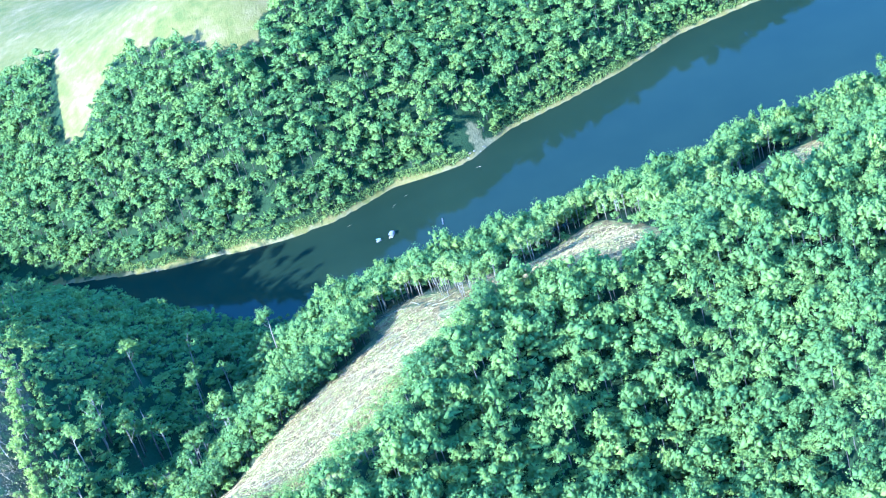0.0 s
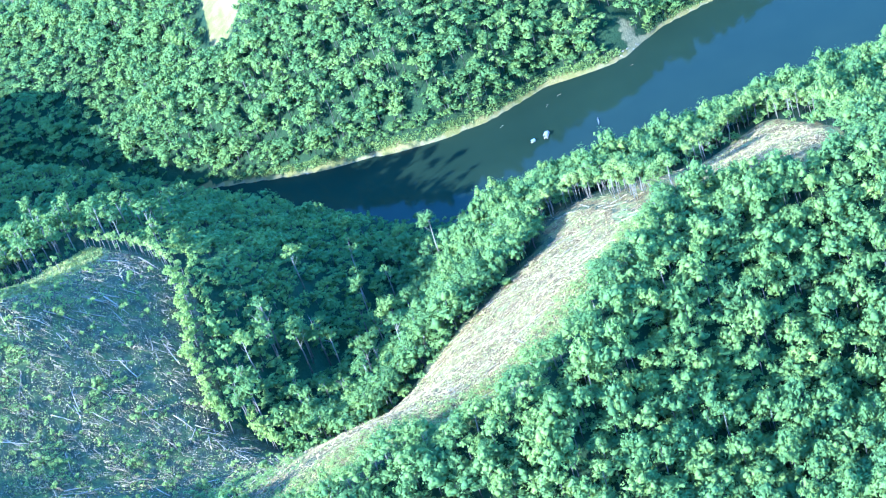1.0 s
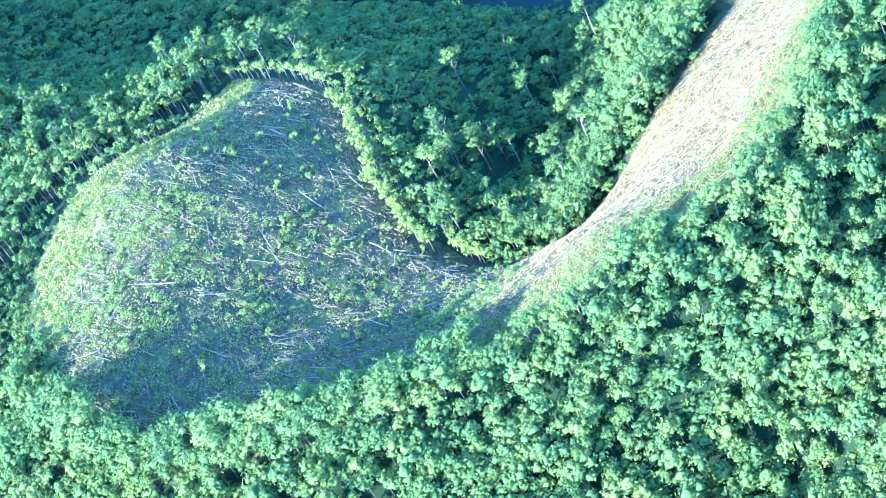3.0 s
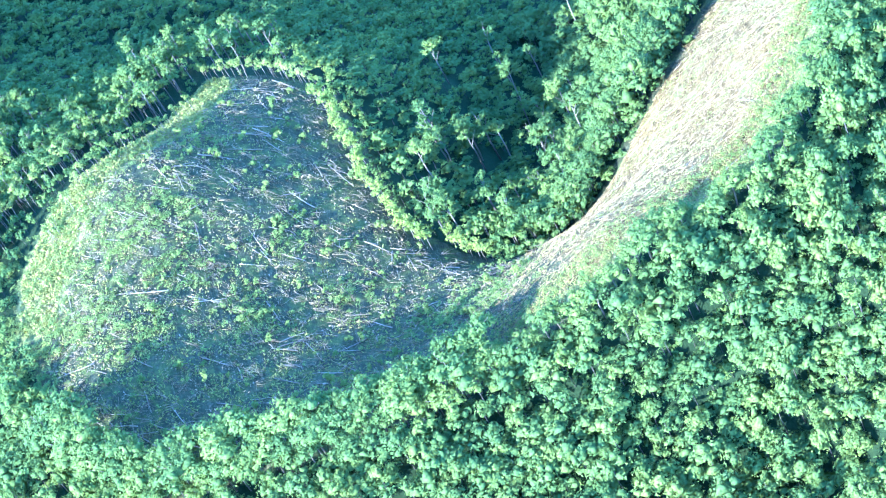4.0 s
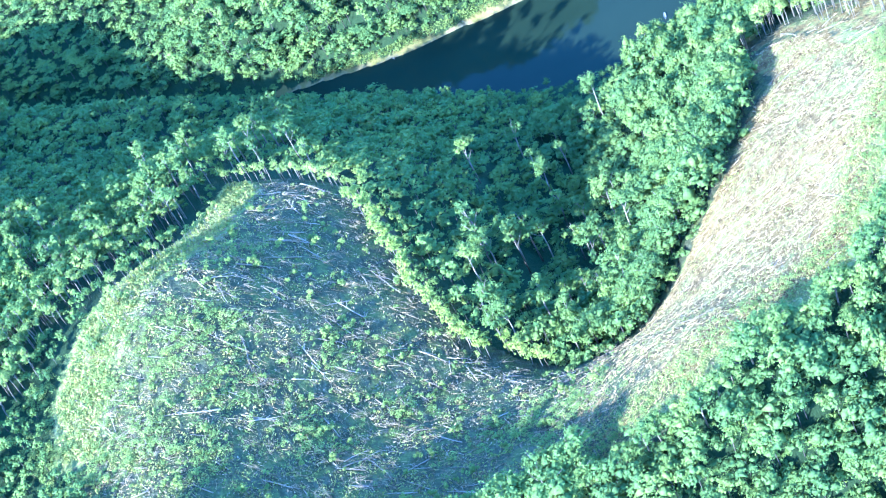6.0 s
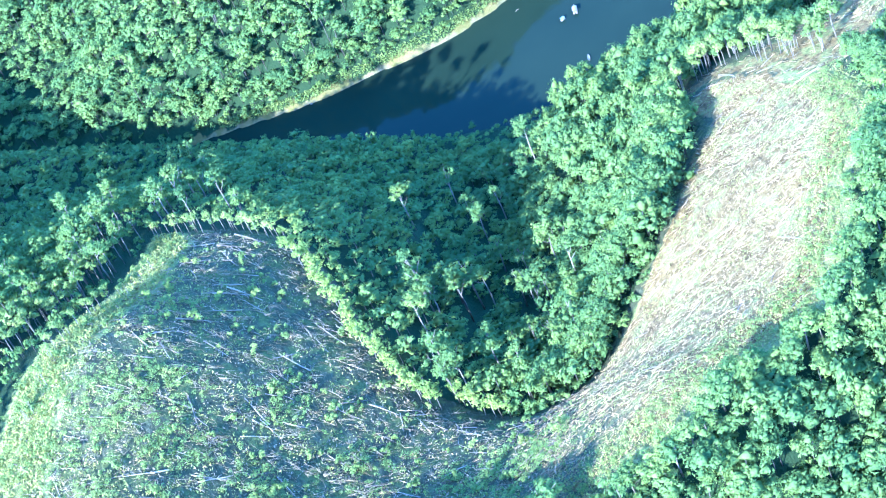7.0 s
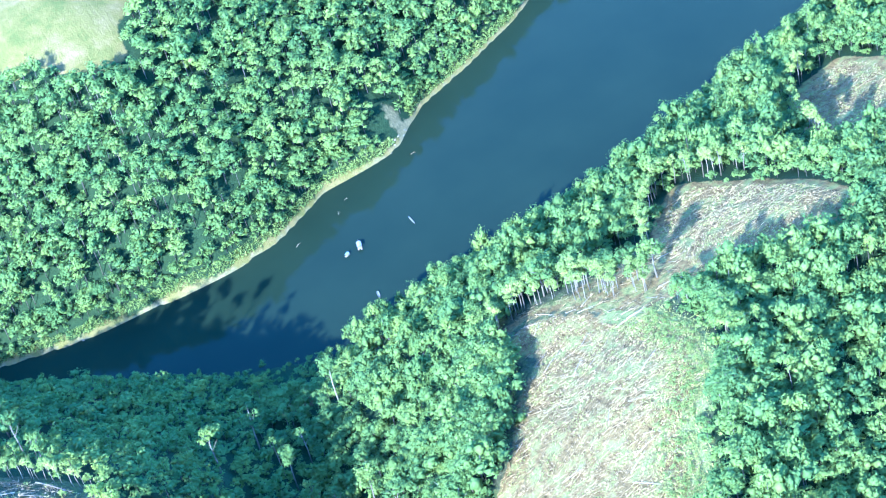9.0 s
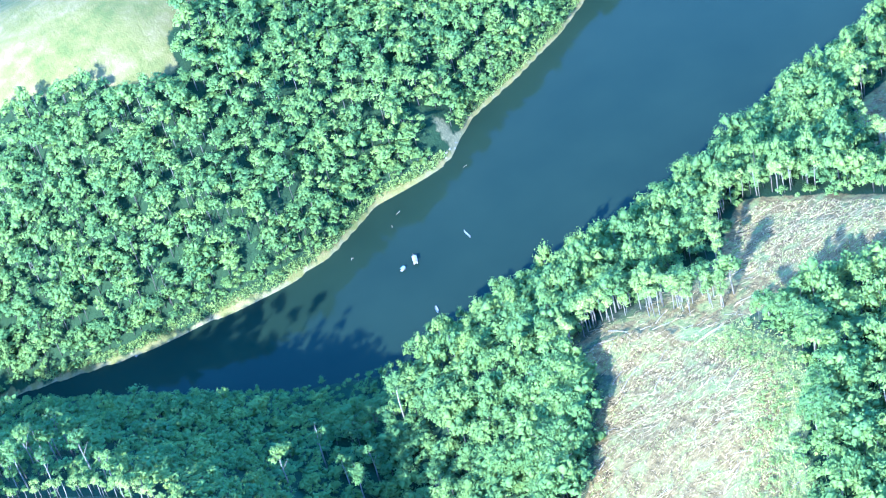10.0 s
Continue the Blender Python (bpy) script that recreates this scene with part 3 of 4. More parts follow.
for sx, sy, sr in standing:
    k = (fx - sx) ** 2 + (fy - sy) ** 2 > sr**2
    fx, fy = fx[k], fy[k]
fz = height(fx, fy)
rp = np.random.default_rng(3)
FOREST = [forest_tree(rp, rp.uniform(3.8, 6.6), rp.uniform(11.0, 15.5), 230, 0.46, (13, 18)) for _ in range(14)]
FOREST += [forest_tree(rp, rp.uniform(2.8, 3.8), rp.uniform(12.5, 16.5), 150, 0.40, (8, 12)) for _ in range(4)]
FAR_FOREST = [forest_tree(rp, rp.uniform(3.8, 6.2), rp.uniform(11.0, 15.0), 160, 0.50, (9, 13)) for _ in range(14)]
FAR_FOREST += [forest_tree(rp, rp.uniform(2.7, 3.7), rp.uniform(12.5, 16.5), 110, 0.46, (7, 10)) for _ in range(4)]
LOW_FOREST = [forest_tree(rp, rp.uniform(3.8, 6.0), rp.uniform(11.0, 14.5), 76, 0.70, (8, 12)) for _ in range(18)]
rq = np.random.default_rng(5)
LOW = [(*(c := crown(rq, rq.uniform(1.4, 2.2), 0.2, rq.uniform(2.2, 4.0), 4, 44, 0.56, core=False)), np.zeros(len(c[1]), int)) for _ in range(5)]
ux, uy = rng.uniform(-185, 400, 6500), rng.uniform(440, 1100, 6500)
near = np.abs(off_water(ux, uy) - 8) < 9
ok = (cleared(ux, uy) < -0.3) & (off_water(ux, uy) > 1.2) & (near | (rng.uniform(0, 1, ux.shape) < 0.12)) & (((ux - 192) / 8) ** 2 + ((uy - 900) / 10) ** 2 > 1)
ux, uy = ux[ok], uy[ok]
vx, vy = rng.uniform(20, 270, 3300), rng.uniform(440, 640, 3300)
ok = (cleared(vx, vy) < -2) & (inside(vx, vy, WOODS) > 0)
ux, uy = np.r_[ux, vx[ok]], np.r_[uy, vy[ok]]
k = len(ux)
scatter("undergrowth", LOW, rng.integers(0, 5, k), np.stack([ux, uy, height(ux, uy) - 0.1], -1), rng.uniform(0, 6.28, k), rng.uniform(0.7, 1.4, (k, 2)),
        rng.uniform(0, 1, k), [LEAVES], "low leafy undergrowth between the forest trees", "undergrowth")
band = [("forest_far_bank", fy > line(FAR_SHORE, fx), "dense sunlit rainforest on the far bank slope"),
        ("forest_near_ridge", (fy <= line(FAR_SHORE, fx)) & (fx >= 60), "dense sunlit rainforest on the ridge above the river"),
        ("forest_hollow", (fy <= line(FAR_SHORE, fx)) & (fx < 60) & (fy > 560), "shaded rainforest filling the hollow below the clearings"),
        ("forest_foreground", (fy <= line(FAR_SHORE, fx)) & (fx < 60) & (fy <= 560), "dense sunlit rainforest below the felled slope")]
for name, sel, label in band:
    k = int(sel.sum())
    scale = np.stack([rng.uniform(0.95, 1.40, k) if name == "forest_far_bank" else rng.uniform(0.82, 1.32, k), np.clip(rng.normal(0.98, 0.38 if name == "forest_near_ridge" else 0.27, k), 0.4, 1.8)], -1)
    strip_side = (fx[sel] > 40) & (fx[sel] < 150) & (fy[sel] > 575 + 0.75 * (fx[sel] - 43))
    shrink = np.minimum(np.clip(off_water(fx[sel], fy[sel]) / np.where((fx[sel] < 105) & (fy[sel] < line(FAR_SHORE, fx[sel])), 32, 7), np.where(fx[sel] < 105, 0.4, 0.62), 1), np.where(strip_side, 1.0, np.clip(-cleared(fx[sel], fy[sel]) / 11, 0.55, 1)))[:, None]
    near_rim = np.clip(-inside(fx[sel], fy[sel], RIM) / 26, 0.5, 1)[:, None]
    deep = (inside(fx[sel], fy[sel], HOLLOW) > 0)[:, None]
    shrink = np.minimum(shrink, near_rim) * np.where(deep, (0.85, 0.60), (1.0, 1.0))
    scatter(name, {"forest_far_bank": FAR_FOREST, "forest_hollow": LOW_FOREST}.get(name, FOREST), rng.integers(0, len(FOREST), k), np.stack([fx[sel], fy[sel], fz[sel] - 0.3], -1), rng.uniform(0, 6.28, k), scale * shrink,
            rng.uniform(0, 1, k), [LEAVES, FOREST_BARK], label, "forest")


# ---------------------------------------------------------------- what lies on the cleared slopes


def sown(outline, count, clump=0.0, size=14.0, k=0.0):
    """Random places inside an outline, thicker where an uneven value is high."""
    xs, ys = [p[0] for p in outline], [p[1] for p in outline]
    x, y = rng.uniform(min(xs), max(xs), count * 8), rng.uniform(min(ys), max(ys), count * 8)
    ok = (inside(x, y, outline) > 0.6) & (rng.uniform(-1, 1, x.shape) * (1.001 - clump) < wobble(x, y, size, k) * clump + (1 - clump))
    return x[ok][:count], y[ok][:count]


def slope_at(x, y):
    return (height(x + 1, y) - height(x - 1, y)) / 2, (height(x, y + 1) - height(x, y - 1)) / 2


def sticks(name, x, y, angle, length, thick, lift, mat, label, category):
    """Thin broken stems lying on the ground, joined."""
    dx, dy = np.cos(angle) * length / 2, np.sin(angle) * length / 2
    a = np.stack([x - dx, y - dy, height(x - dx, y - dy) + lift * rng.uniform(0.2, 1, x.shape)], -1)
    b = np.stack([x + dx, y + dy, height(x + dx, y + dy) + lift * rng.uniform(0.2, 1.6, x.shape)], -1)
    d = (b - a) / length[:, None]
    u = np.cross(d, (0, 0, 1.0))
    u /= np.linalg.norm(u, axis=1)[:, None]
    w = np.cross(u, d)
    ring = []
    for end, r in ((a, thick), (b, thick * 0.45)):
        for q in (0.0, 2.094, 4.189):
            ring.append(end + r[:, None] * (np.sin(q) * u + np.cos(q) * w))
    v = np.stack(ring, 1).reshape(-1, 3)
    f = np.array([(0, 1, 4), (0, 4, 3), (1, 2, 5), (1, 5, 4), (2, 0, 3), (2, 3, 5), (0, 2, 1), (3, 4, 5)])
    f = (f[None] + (np.arange(len(x)) * 6)[:, None, None]).reshape(-1, 3)
    return tagged(new(name, mesh(name, v, f, [mat])), label, category, kind="stuff")


def tufts(name, x, y, size, lift, mat, label, category, upright=0.6):
    """Loose blades and dry leaves close to the ground, joined."""
    at = np.stack([x, y, height(x, y) + lift * rng.uniform(0.15, 1, x.shape)], -1)
    n = rng.normal(size=at.shape) * upright + (0, 0, 0.6)
    v, f = spray(rng, at, n, size, 0.4)
    return tagged(new(name, mesh(name, v, f, [mat], tint=np.repeat(rng.uniform(0, 1, len(x)), 4))), label, category, kind="stuff")


# straw slopes
for outline, many, what in ((STRIP, 5200, "long straw slope"), (SECOND, 1500, "upper clearing"), (THIRD, 1100, "far upper clearing")):
    x, y = sown(outline, many, 0.25, 7.0)
    n = len(x)
    sticks("felled_stems", x, y, -0.1 + 0.9 * wobble(x, y, 16) + rng.normal(0, 0.42, n), rng.uniform(0.8, 3.0, n) * np.where(rng.uniform(size=n) < 0.2, 2.6, 1.0), rng.uniform(0.025, 0.10, n), 0.9, BRUSH, f"pale dry stems lying on the {what}", "brush")
    x, y = sown(outline, int(many * 1.4), 0.5, 6.0, 3.0)
    n = len(x)
    tufts("dry_litter", x, y, rng.uniform(0.2, 0.75, n), 0.7, BRUSH, f"bleached dry leaves covering the {what}", "litter", 0.4)
    x, y = sown(outline, int(many * 1.6), 0.93, 5.0, 2.0)
    n = len(x)
    tufts("grass", x, y, rng.uniform(0.2, 0.6, n), 0.7, GRASS_LEAVES, f"yellow-green grass tufts on the {what}", "grass")
x, y = sown(RIM, 8000)
tufts("grass", x, y, rng.uniform(0.35, 0.9, len(x)), 1.8, GRASS_LEAVES, "bright yellow-green grass along the rim of the felled slope", "grass")

x, y = sown(LINK, 420)
n = len(x)
sticks("felled_stems", x, y, rng.normal(-0.4, 1.1, n), rng.uniform(0.8, 4.0, n), rng.uniform(0.04, 0.11, n), 0.6, BRUSH, "grey dry stems heaped between the clearings", "brush")

# young growth: a soft hem along the forest edge, and patches on the felled slope
YOUNG = [(*(c := crown(rq, rq.uniform(1.2, 2.1), 0.1, rq.uniform(1.6, 3.4), 5, 66, 0.36, core=False, slim=0.5)), np.zeros(len(c[1]), int)) for _ in range(6)]
hem_line = [(176, 640), (172, 604), (160, 578), (142, 560), (130, 535), (106, 516), (75, 511), (52, 500), (16, 502)]
hx, hy = np.array([p for k in range(10) for p in along(hem_line, 3.4 if k < 6 else 2.4, -13.0 + 1.1 * k, 1.6)]
                  + [p for k in range(5) for p in along([(24, 581), (34, 577), (45, 579)], 2.2, 1.5 * k - 1, 1.0)]).T
px, py = sown(OVAL, 800, 0.9, 5.0, 6.0)
wx, wy = sown(RIM, 260)
ok = rng.uniform(0, 1, px.shape) < np.clip((45 - px - (py - 590) * 0.3) / 150, 0.1, 1)
sparse = len(px)
for bx, by, wide, many in ((-71, 620, 6, 60), (-88, 617, 9, 110), (-105, 634, 7, 90), (-121, 582, 6, 60), (-74, 592, 6, 50), (-24, 577, 6, 40), (-2, 548, 7, 60), (-55, 571, 6, 45), (-104, 580, 7, 70),
                           (-90, 567, 6, 50), (20, 540, 9, 80), (-112, 610, 6, 60), (-60, 660, 7, 30), (-40, 605, 6, 30), (-137, 600, 6, 90), (-135, 575, 6, 90), (-128, 552, 6, 80), (-136, 625, 5, 60), (-118, 528, 6, 60)):
    px, py, ok = np.r_[px, rng.normal(bx, wide, many)], np.r_[py, rng.normal(by, wide, many)], np.r_[ok, np.ones(many, bool)]
wide = np.r_[np.ones(len(hx)), np.where(np.arange(len(px)) < sparse, 1.0, 1.9)[ok], np.full(len(wx), 1.5)]
hx, hy = np.r_[hx, px[ok], wx], np.r_[hy, py[ok], wy]
k = len(hx)
scatter("young_growth", YOUNG, rng.integers(0, 6, k), np.stack([hx, hy, height(hx, hy) - 0.1], -1), rng.uniform(0, 6.28, k), np.stack([rng.uniform(0.35, 0.9, k) * wide, rng.uniform(0.3, 0.9, k)], -1),
        rng.uniform(0, 1, k), [YOUNG_GROWTH], "bright yellow-green young growth along the clearings", "undergrowth")

gx_, gy_ = np.array([p for k in range(14) for p in along(hem_line, 0.35, -15.0 + 1.2 * k, 1.6)]).T
tufts("grass", gx_, gy_, rng.uniform(0.25, 0.6, len(gx_)), 0.8, GRASS_LEAVES, "yellow-green grass along the forest edge of the straw slope", "grass")

# felled slope
x, y = sown(OVAL, 6500, 0.85, 6.0)
n = len(x)
sticks("felled_stems", x, y, -0.7 + 0.7 * wobble(x, y, 26, 2.0) + rng.normal(0, 0.34, n), rng.uniform(0.8, 3.0, n) * np.where(rng.uniform(size=n) < 0.12, 2.6, 1.0), rng.uniform(0.025, 0.07, n), 0.6, BRUSH, "grey-brown dry stems strewn over the felled slope", "brush")
# dry tops of felled trees: twigs fanning out from one end
x, y = sown(OVAL, 420, 0.88, 6.0, 1.0)
n = len(x)
lean = -0.6 + 0.9 * wobble(x, y, 14, 2.0) + rng.normal(0, 0.4, n) + rng.choice([0, math.pi], n)
x, y, lean = np.repeat(x, 8), np.repeat(y, 8), np.repeat(lean, 8) + rng.normal(0, 0.6, n * 8)
n = len(x)
reach = rng.uniform(1.2, 5.8, n)
sticks("felled_tops", x + np.cos(lean) * reach / 2, y + np.sin(lean) * reach / 2, lean, reach, rng.uniform(0.03, 0.09, n), 1.6, PALE_BRUSH, "bleached dry branches fanning out over the felled slope", "brush")
x, y = sown(OVAL, 8000, 0.92, 4.0, 1.0)
n = len(x)
tufts("dry_litter", x, y, rng.uniform(0.2, 0.7, n), 1.0, PALE_BRUSH, "brown dry leaves on the felled slope", "litter", 0.7)
x, y = sown(OVAL, 26000, 0.9, 5.0, 4.0)
west = np.clip((40 - x - (y - 590) * 0.35) / 150, 0, 1)
rim = inside(x, y, [(-150, 480), (-150, 760), (-40, 760), (-60, 712), (-78, 682), (-97, 656), (-114, 632), (-121, 592), (-116, 562), (-100, 530), (-80, 500)]) > -3
keep = rim | (rng.uniform(0, 1, x.shape) < west**1.3)
x, y = x[keep], y[keep]
tufts("grass", x, y, rng.uniform(0.25, 0.7, len(x)), 1.3, GRASS_LEAVES, "bright yellow-green grass along the rim of the felled slope", "grass", 1.0)


def log_kind(seed, length, girth):
    """A felled trunk with broken branch stubs, along x."""
    r = np.random.default_rng(seed)
    root = new("fallen_log")
    p = [(-length / 2, 0, 0), (-length / 6, r.uniform(-0.2, 0.2), 0.05), (length / 5, r.uniform(-0.3, 0.3), 0.1), (length / 2, 0, 0.05)]
    v, f = tube(p, [girth, girth * 0.85, girth * 0.6, girth * 0.25], 7)
    part("trunk", mesh("trunk", v, f, [DRY_WOOD]), root)
    for k in range(3):
        t, a = r.uniform(0.05, 0.42) * length, r.choice([-1, 1]) * r.uniform(0.4, 1.0)
        v, f = tube([(t, 0, 0.05), (t + 0.7, a, 0.35), (t + 1.6, a * 2.1, 0.5)], [girth * 0.4, girth * 0.28, girth * 0.1], 5)
        part("branch", mesh("branch", v, f, [DRY_WOOD]), root)
    return root


LOGS = [log_kind(90 + k, l, g) for k, (l, g) in enumerate(((6, 0.14), (8, 0.17), (10, 0.2), (13, 0.24)))]
spent = set()


def lay(kinds, k, x, y, angle, lift, label, category, group, scale=1.0, lean=0.0):
    """Lays or sets one thing on the ground, turned along the slope."""
    ob = kinds[k % len(kinds)]
    sx, sy = (float(v) for v in slope_at(x, y))
    along_it = math.atan(sx * math.cos(angle) + sy * math.sin(angle)) * lean
    m = pose(x, y, float(height(x, y)) + lift, 0, -math.degrees(along_it), math.degrees(angle))
    if ob.name in spent:
        ob = copy_thing(ob, m)
    else:
        spent.add(ob.name)
        ob.matrix_basis = m
    ob.scale = (scale, scale, scale)
    return tagged(ob, label, category, group)


x, y = sown(OVAL, 190, 0.4, 12.0, 3.0)
for k, (a, b) in enumerate(zip(x, y)):
    lay(LOGS, k, a, b, rng.normal(-0.65, 0.5) + rng.choice([0, math.pi]), 0.25, "bleached fallen trunk with broken branches on the felled slope", "log", "logs on the felled slope", rng.uniform(0.75, 1.15), 1.0)
x, y = sown(STRIP, 60)
for k, (a, b) in enumerate(zip(x, y)):
    lay(LOGS, k, a, b, rng.normal(-0.1, 0.6), 0.2, "pale dry fallen trunk lying on the straw slope", "log", "logs on the straw slope", rng.uniform(0.6, 1.0), 1.0)
for k, (a, b) in enumerate(along([(133, 678), (146, 678), (162, 668), (173, 642), (190, 650), (196, 668)], 5.0, 0.0, 2.0)):
    lay(LOGS, k, a, b, rng.normal(-0.9, 0.5), 0.3, "grey fallen trunk in the heap above the straw slope", "log", "logs above the straw slope", rng.uniform(0.45, 0.8), 1.0)


def shrub_kind(seed, radius, tall, sprays):
    """A regrowing shrub: stems and a loose crown."""
    r = np.random.default_rng(seed)
    root = new("shrub")
    for k in range(3):
        a = r.uniform(0, 6.28)
        v, f = tube([(0, 0, -0.2), (math.cos(a) * 0.2, math.sin(a) * 0.2, tall * 0.4), (math.cos(a) * radius * 0.5, math.sin(a) * radius * 0.5, tall * 0.75)], [0.06, 0.05, 0.02], 4)
        part("stem", mesh("stem", v, f, [BARK]), root)
    v, f = crown(r, radius, tall * 0.1, tall, 6, sprays * 2, 0.30, core=False)
    part("crown", mesh("crown", v, f, [YOUNG_LEAVES]), root)
    return root


SHRUBS = [shrub_kind(120 + k, 1.0 + 0.25 * k, 1.8 + 0.5 * k, 70 + 20 * k) for k in range(4)]
x, y = sown(OVAL, 230, 0.9, 7.0, 5.0)
for k, (a, b) in enumerate(zip(x, y)):
    lay(SHRUBS, k, a, b, rng.uniform(0, 6.28), 0.0, "light green shrub regrowing among felled stems", "shrub", "shrubs on the felled slope", rng.uniform(0.6, 1.35))

# ---------------------------------------------------------------- on the river


def raft():
    root = new("river_raft")
    for y in (-1.1, 1.1):
        v, f = tube([(-4.4, y, 0.1), (-3.9, y, 0.05), (3.9, y, 0.05), (4.4, y, 0.1)], [0.15, 0.42, 0.42, 0.15], 10)
        part("pontoon", mesh("pontoon", v, f, [RUST]), root)
    plank = mesh("plank", *box(-0.27, -1.6, 0.46, 0.27, 1.6, 0.54), [DECK])
    for k in range(14):
        part("plank", plank, root, m=pose(-3.9 + 0.6 * k, 0, 0))
    for x in (-3.4, 0.9):
        for y in (-1.35, 1.35):
            v, f = tube([(x, y, 0.5), (x, y, 2.5)], [0.06, 0.05], 6)
            part("post", mesh("post", v, f, [DECK]), root)
    nx, ny = 13, 9
    gx, gy = np.meshgrid(np.linspace(-3.8, 1.3, nx), np.linspace(-1.75, 1.75, ny))
    gz = 2.95 - 0.16 * gy**2 + 0.07 * np.sin(gx * 2.4) - 0.03 * np.cos(gy * 5)
    top = np.stack([gx, gy, gz], -1).reshape(-1, 3)
    i = np.arange(nx * ny).reshape(ny, nx)
    q = np.stack([i[:-1, :-1], i[:-1, 1:], i[1:, 1:], i[1:, :-1]], -1).reshape(-1, 4)
    roof = part("roof", mesh("roof", np.concatenate([top, top - (0, 0, 0.05)]), np.concatenate([q, q[:, ::-1] + nx * ny]), [TARP]), root, "pale sagging tarpaulin roof")
    part("engine", mesh("engine", *box(1.6, -0.6, 0.5, 2.9, 0.6, 1.5), [RUST]), root, "rusty engine block")
    v, f = tube([(2.2, 0.2, 1.5), (2.2, 0.2, 2.3)], [0.09, 0.08], 8)
    part("exhaust", mesh("exhaust", v, f, [RUST]), root)
    v, f = tube([(2.9, 0, 1.0), (4.6, 0.2, 1.2), (6.8, 0.3, 0.1)], [0.14, 0.14, 0.12], 8)
    part("pipe", mesh("pipe", v, f, [RUST]), root, "dark suction pipe reaching into the water")
    part("crate", mesh("crate", *box(3.1, -1.3, 0.5, 3.9, -0.5, 1.1), [TARP]), root)
    return root


def punt():
    root = new("small_raft")
    v, f = box(-1.7, -0.9, -0.15, 1.7, 0.9, 0.35)
    part("hull", mesh("hull", v, f, [DECK]), root)
    for x in (-1.0, 1.0):
        for y in (-0.7, 0.7):
            v, f = tube([(x, y, 0.3), (x, y, 1.5)], [0.05, 0.04], 6)
            part("post", mesh("post", v, f, [DECK]), root)
    gx, gy = np.meshgrid(np.linspace(-1.4, 1.4, 8), np.linspace(-1.1, 1.1, 7))
    top = np.stack([gx, gy, 1.75 - 0.25 * gy**2 + 0.05 * np.sin(gx * 4)], -1).reshape(-1, 3)
    i = np.arange(56).reshape(7, 8)
    q = np.stack([i[:-1, :-1], i[:-1, 1:], i[1:, 1:], i[1:, :-1]], -1).reshape(-1, 4)
    part("roof", mesh("roof", np.concatenate([top, top - (0, 0, 0.04)]), np.concatenate([q, q[:, ::-1] + 56]), [BLUE_TARP]), root, "faded blue tarpaulin roof")
    return root


def canoe(length):
    """A dugout: an open shell with pointed ends and thwarts."""
    root = new("canoe")
    t = np.linspace(-1, 1, 15)
    w = 0.55 * np.sqrt(np.clip(1 - np.abs(t) ** 2.6, 0.004, 1))
    rise = 0.45 + 0.25 * np.abs(t) ** 3
    out, ins = [], []
    for k in range(15):
        x = t[k] * length / 2
        out.append([(x, -w[k], rise[k]), (x, -w[k] * 0.8, 0.0), (x, 0, -0.12), (x, w[k] * 0.8, 0.0), (x, w[k], rise[k])])
        ins.append([(x * 0.97, -w[k] * 0.86, rise[k]), (x * 0.97, -w[k] * 0.66, 0.1), (x * 0.97, 0, 0.02), (x * 0.97, w[k] * 0.66, 0.1), (x * 0.97, w[k] * 0.86, rise[k])])
    v = np.array(out + ins).reshape(-1, 3)
    f = []
    for s, flip in ((0, False), (75, True)):
        for k in range(14):
            for j in range(4):
                a = s + k * 5 + j
                q = (a, a + 5, a + 6, a + 1)
                f.append(q[::-1] if flip else q)
    for k in range(14):
        for j in (0, 4):
            a = k * 5 + j
            f.append((a, a + 75, a + 80, a + 5) if j else (a, a + 5, a + 80, a + 75))
    part("hull", mesh("hull", v, np.array(f), [HULL]), root)
    for k in (-0.4, 0.05, 0.45):
        part("thwart", mesh("thwart", *box(k * length / 2 - 0.12, -0.5, 0.36, k * length / 2 + 0.12, 0.5, 0.42), [DECK]), root)
    return root


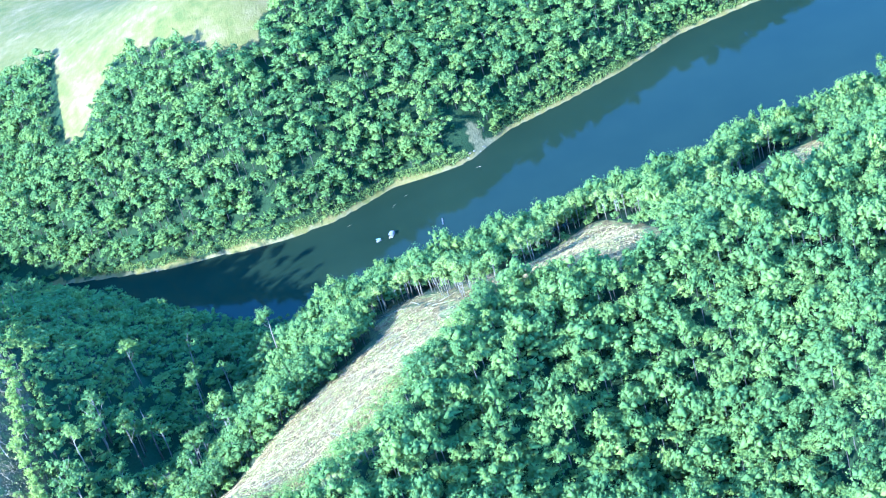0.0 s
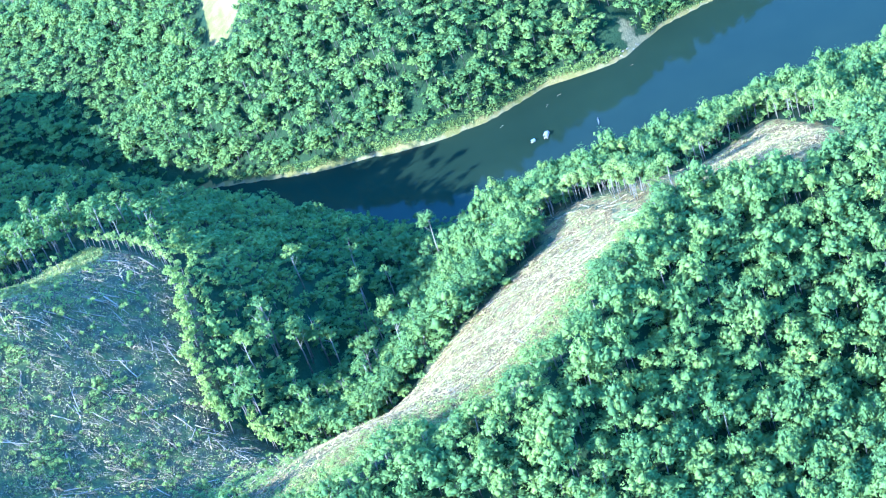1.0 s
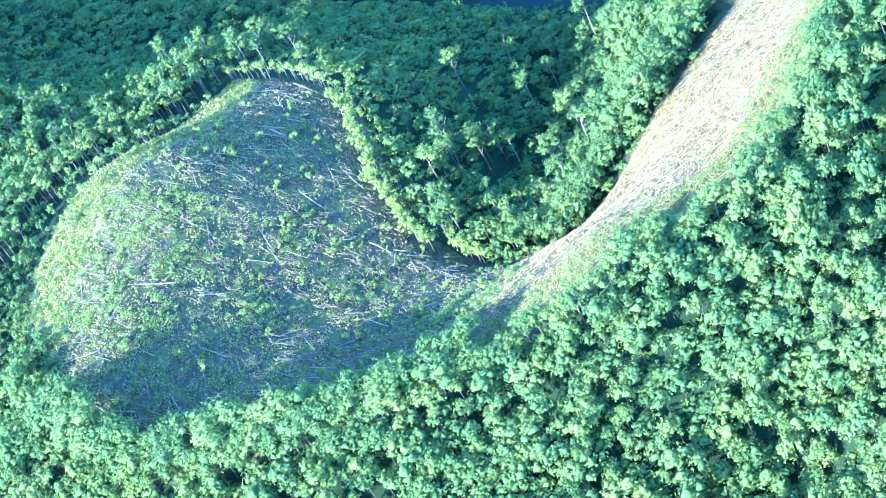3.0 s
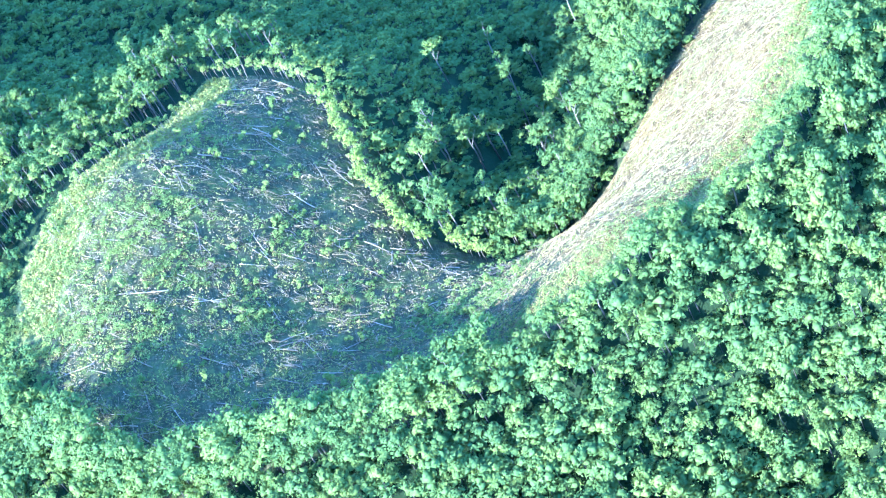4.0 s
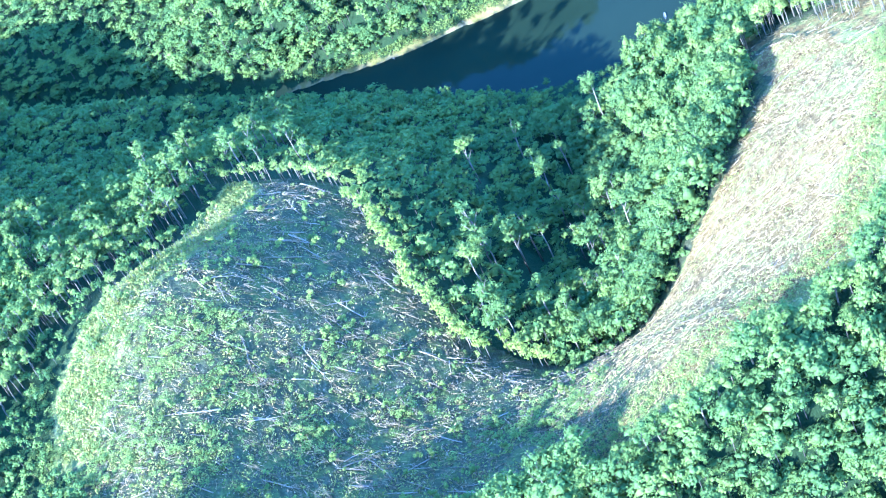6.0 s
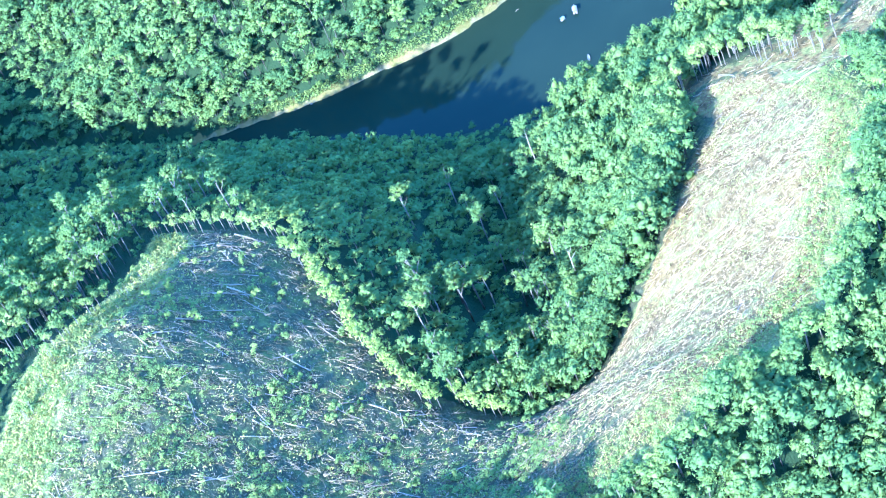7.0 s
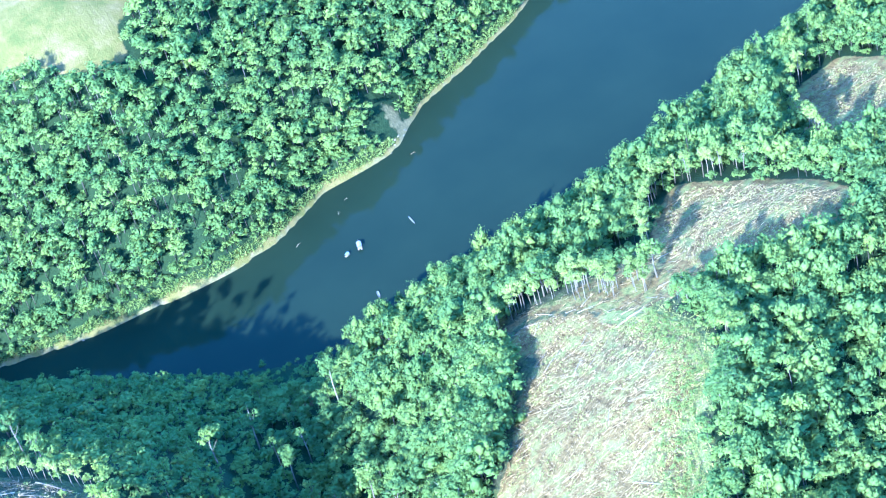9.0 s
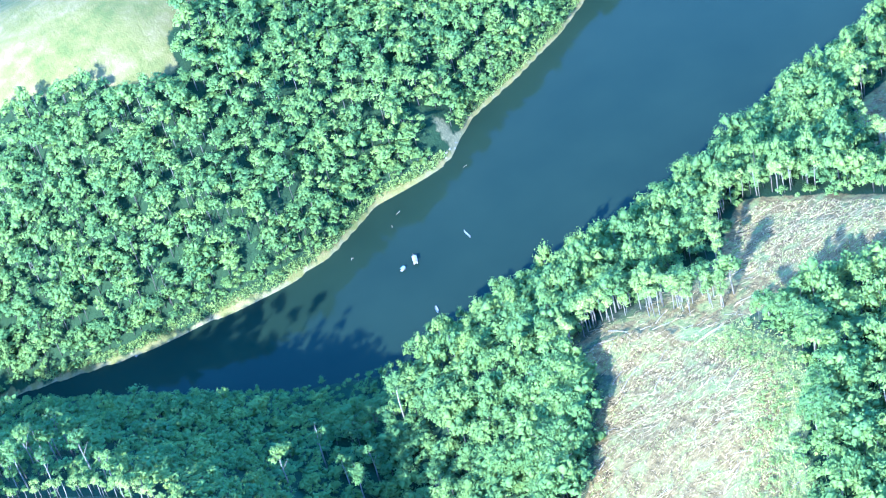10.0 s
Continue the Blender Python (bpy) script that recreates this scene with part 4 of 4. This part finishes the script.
ob = raft()
ob.matrix_basis = pose(140.5, 837.5, 0.0, 0, 0, 71)
ob.scale = (0.66, 0.6, 0.66)
tagged(ob, "moored river raft with a pale tarpaulin roof on the water", "raft")
ob = punt()
ob.matrix_basis = pose(133.5, 835.5, 0.0, 0, 0, 20)
ob.scale = (0.7, 0.65, 0.7)
tagged(ob, "small moored raft with a faded blue tarpaulin roof", "raft")
ob = canoe(7.0)
ob.matrix_basis = pose(166, 836.5, 0.0, 0, 0, 88)
ob.scale = (0.9, 0.6, 0.8)
tagged(ob, "long pale wooden canoe afloat on the river", "canoe", "canoes")
ob = canoe(4.4)
ob.matrix_basis = pose(131.5, 802, 0.0, 0, 0, 75)
tagged(ob, "short pale wooden canoe afloat near the wooded bank", "canoe", "canoes")
for k, (a, b, c) in enumerate(((151, 872, 20), (144, 865, 70), (190, 880, 10), (120, 858, 40))):
    ob = copy_thing(LOGS[0], pose(a, b, 0.02, 0, 0, c))
    ob.scale = (0.35, 0.6, 0.6)
    tagged(ob, "pale driftwood log floating near the bank", "driftwood", "driftwood")


def stone_kind(seed):
    r = np.random.default_rng(seed)
    bm = bmesh.new()
    bmesh.ops.create_icosphere(bm, subdivisions=2, radius=1)
    for v in bm.verts:
        v.co *= 1 + 0.28 * noise.noise(v.co * 1.3 + Vector((seed, 0, 0)))
        v.co.z *= 0.6
    me = bpy.data.meshes.new("stone")
    bm.to_mesh(me)
    bm.free()
    me.materials.append(ROCK)
    return new("stone", me)


STONES = [stone_kind(k) for k in range(3)]
k = 0
for a, b in along([(181, 886.5), (186, 889.5), (192, 894.5), (198, 900)], 2.6, 0.4, 0.8):
    lay(STONES, k, a, b, rng.uniform(0, 6.28), 0.1, "pale weathered river stone on the sandy point", "stone", "stones on the point", rng.uniform(0.3, 0.7))
    k += 1
for a, b in along([(8, 868), (24, 866.5)], 3.0, 0.3, 0.8):
    lay(STONES, k, a, b, rng.uniform(0, 6.28), 0.1, "pale weathered river stone at the water's edge", "stone", "stones at the water", rng.uniform(0.3, 0.7))
    k += 1

# low growth along the far shore
x = rng.uniform(-20, 380, 9000)
d = rng.uniform(0.6, 2.8, x.shape)
y = line(FAR_SHORE, x) + d
ok = ((x - 193) / 10) ** 2 + ((y - 899) / 10) ** 2 > 1
tufts("reeds", x[ok], y[ok], rng.uniform(0.35, 0.8, int(ok.sum())), 1.6, YOUNG_GROWTH, "yellow-green reeds along the far shore", "reeds")
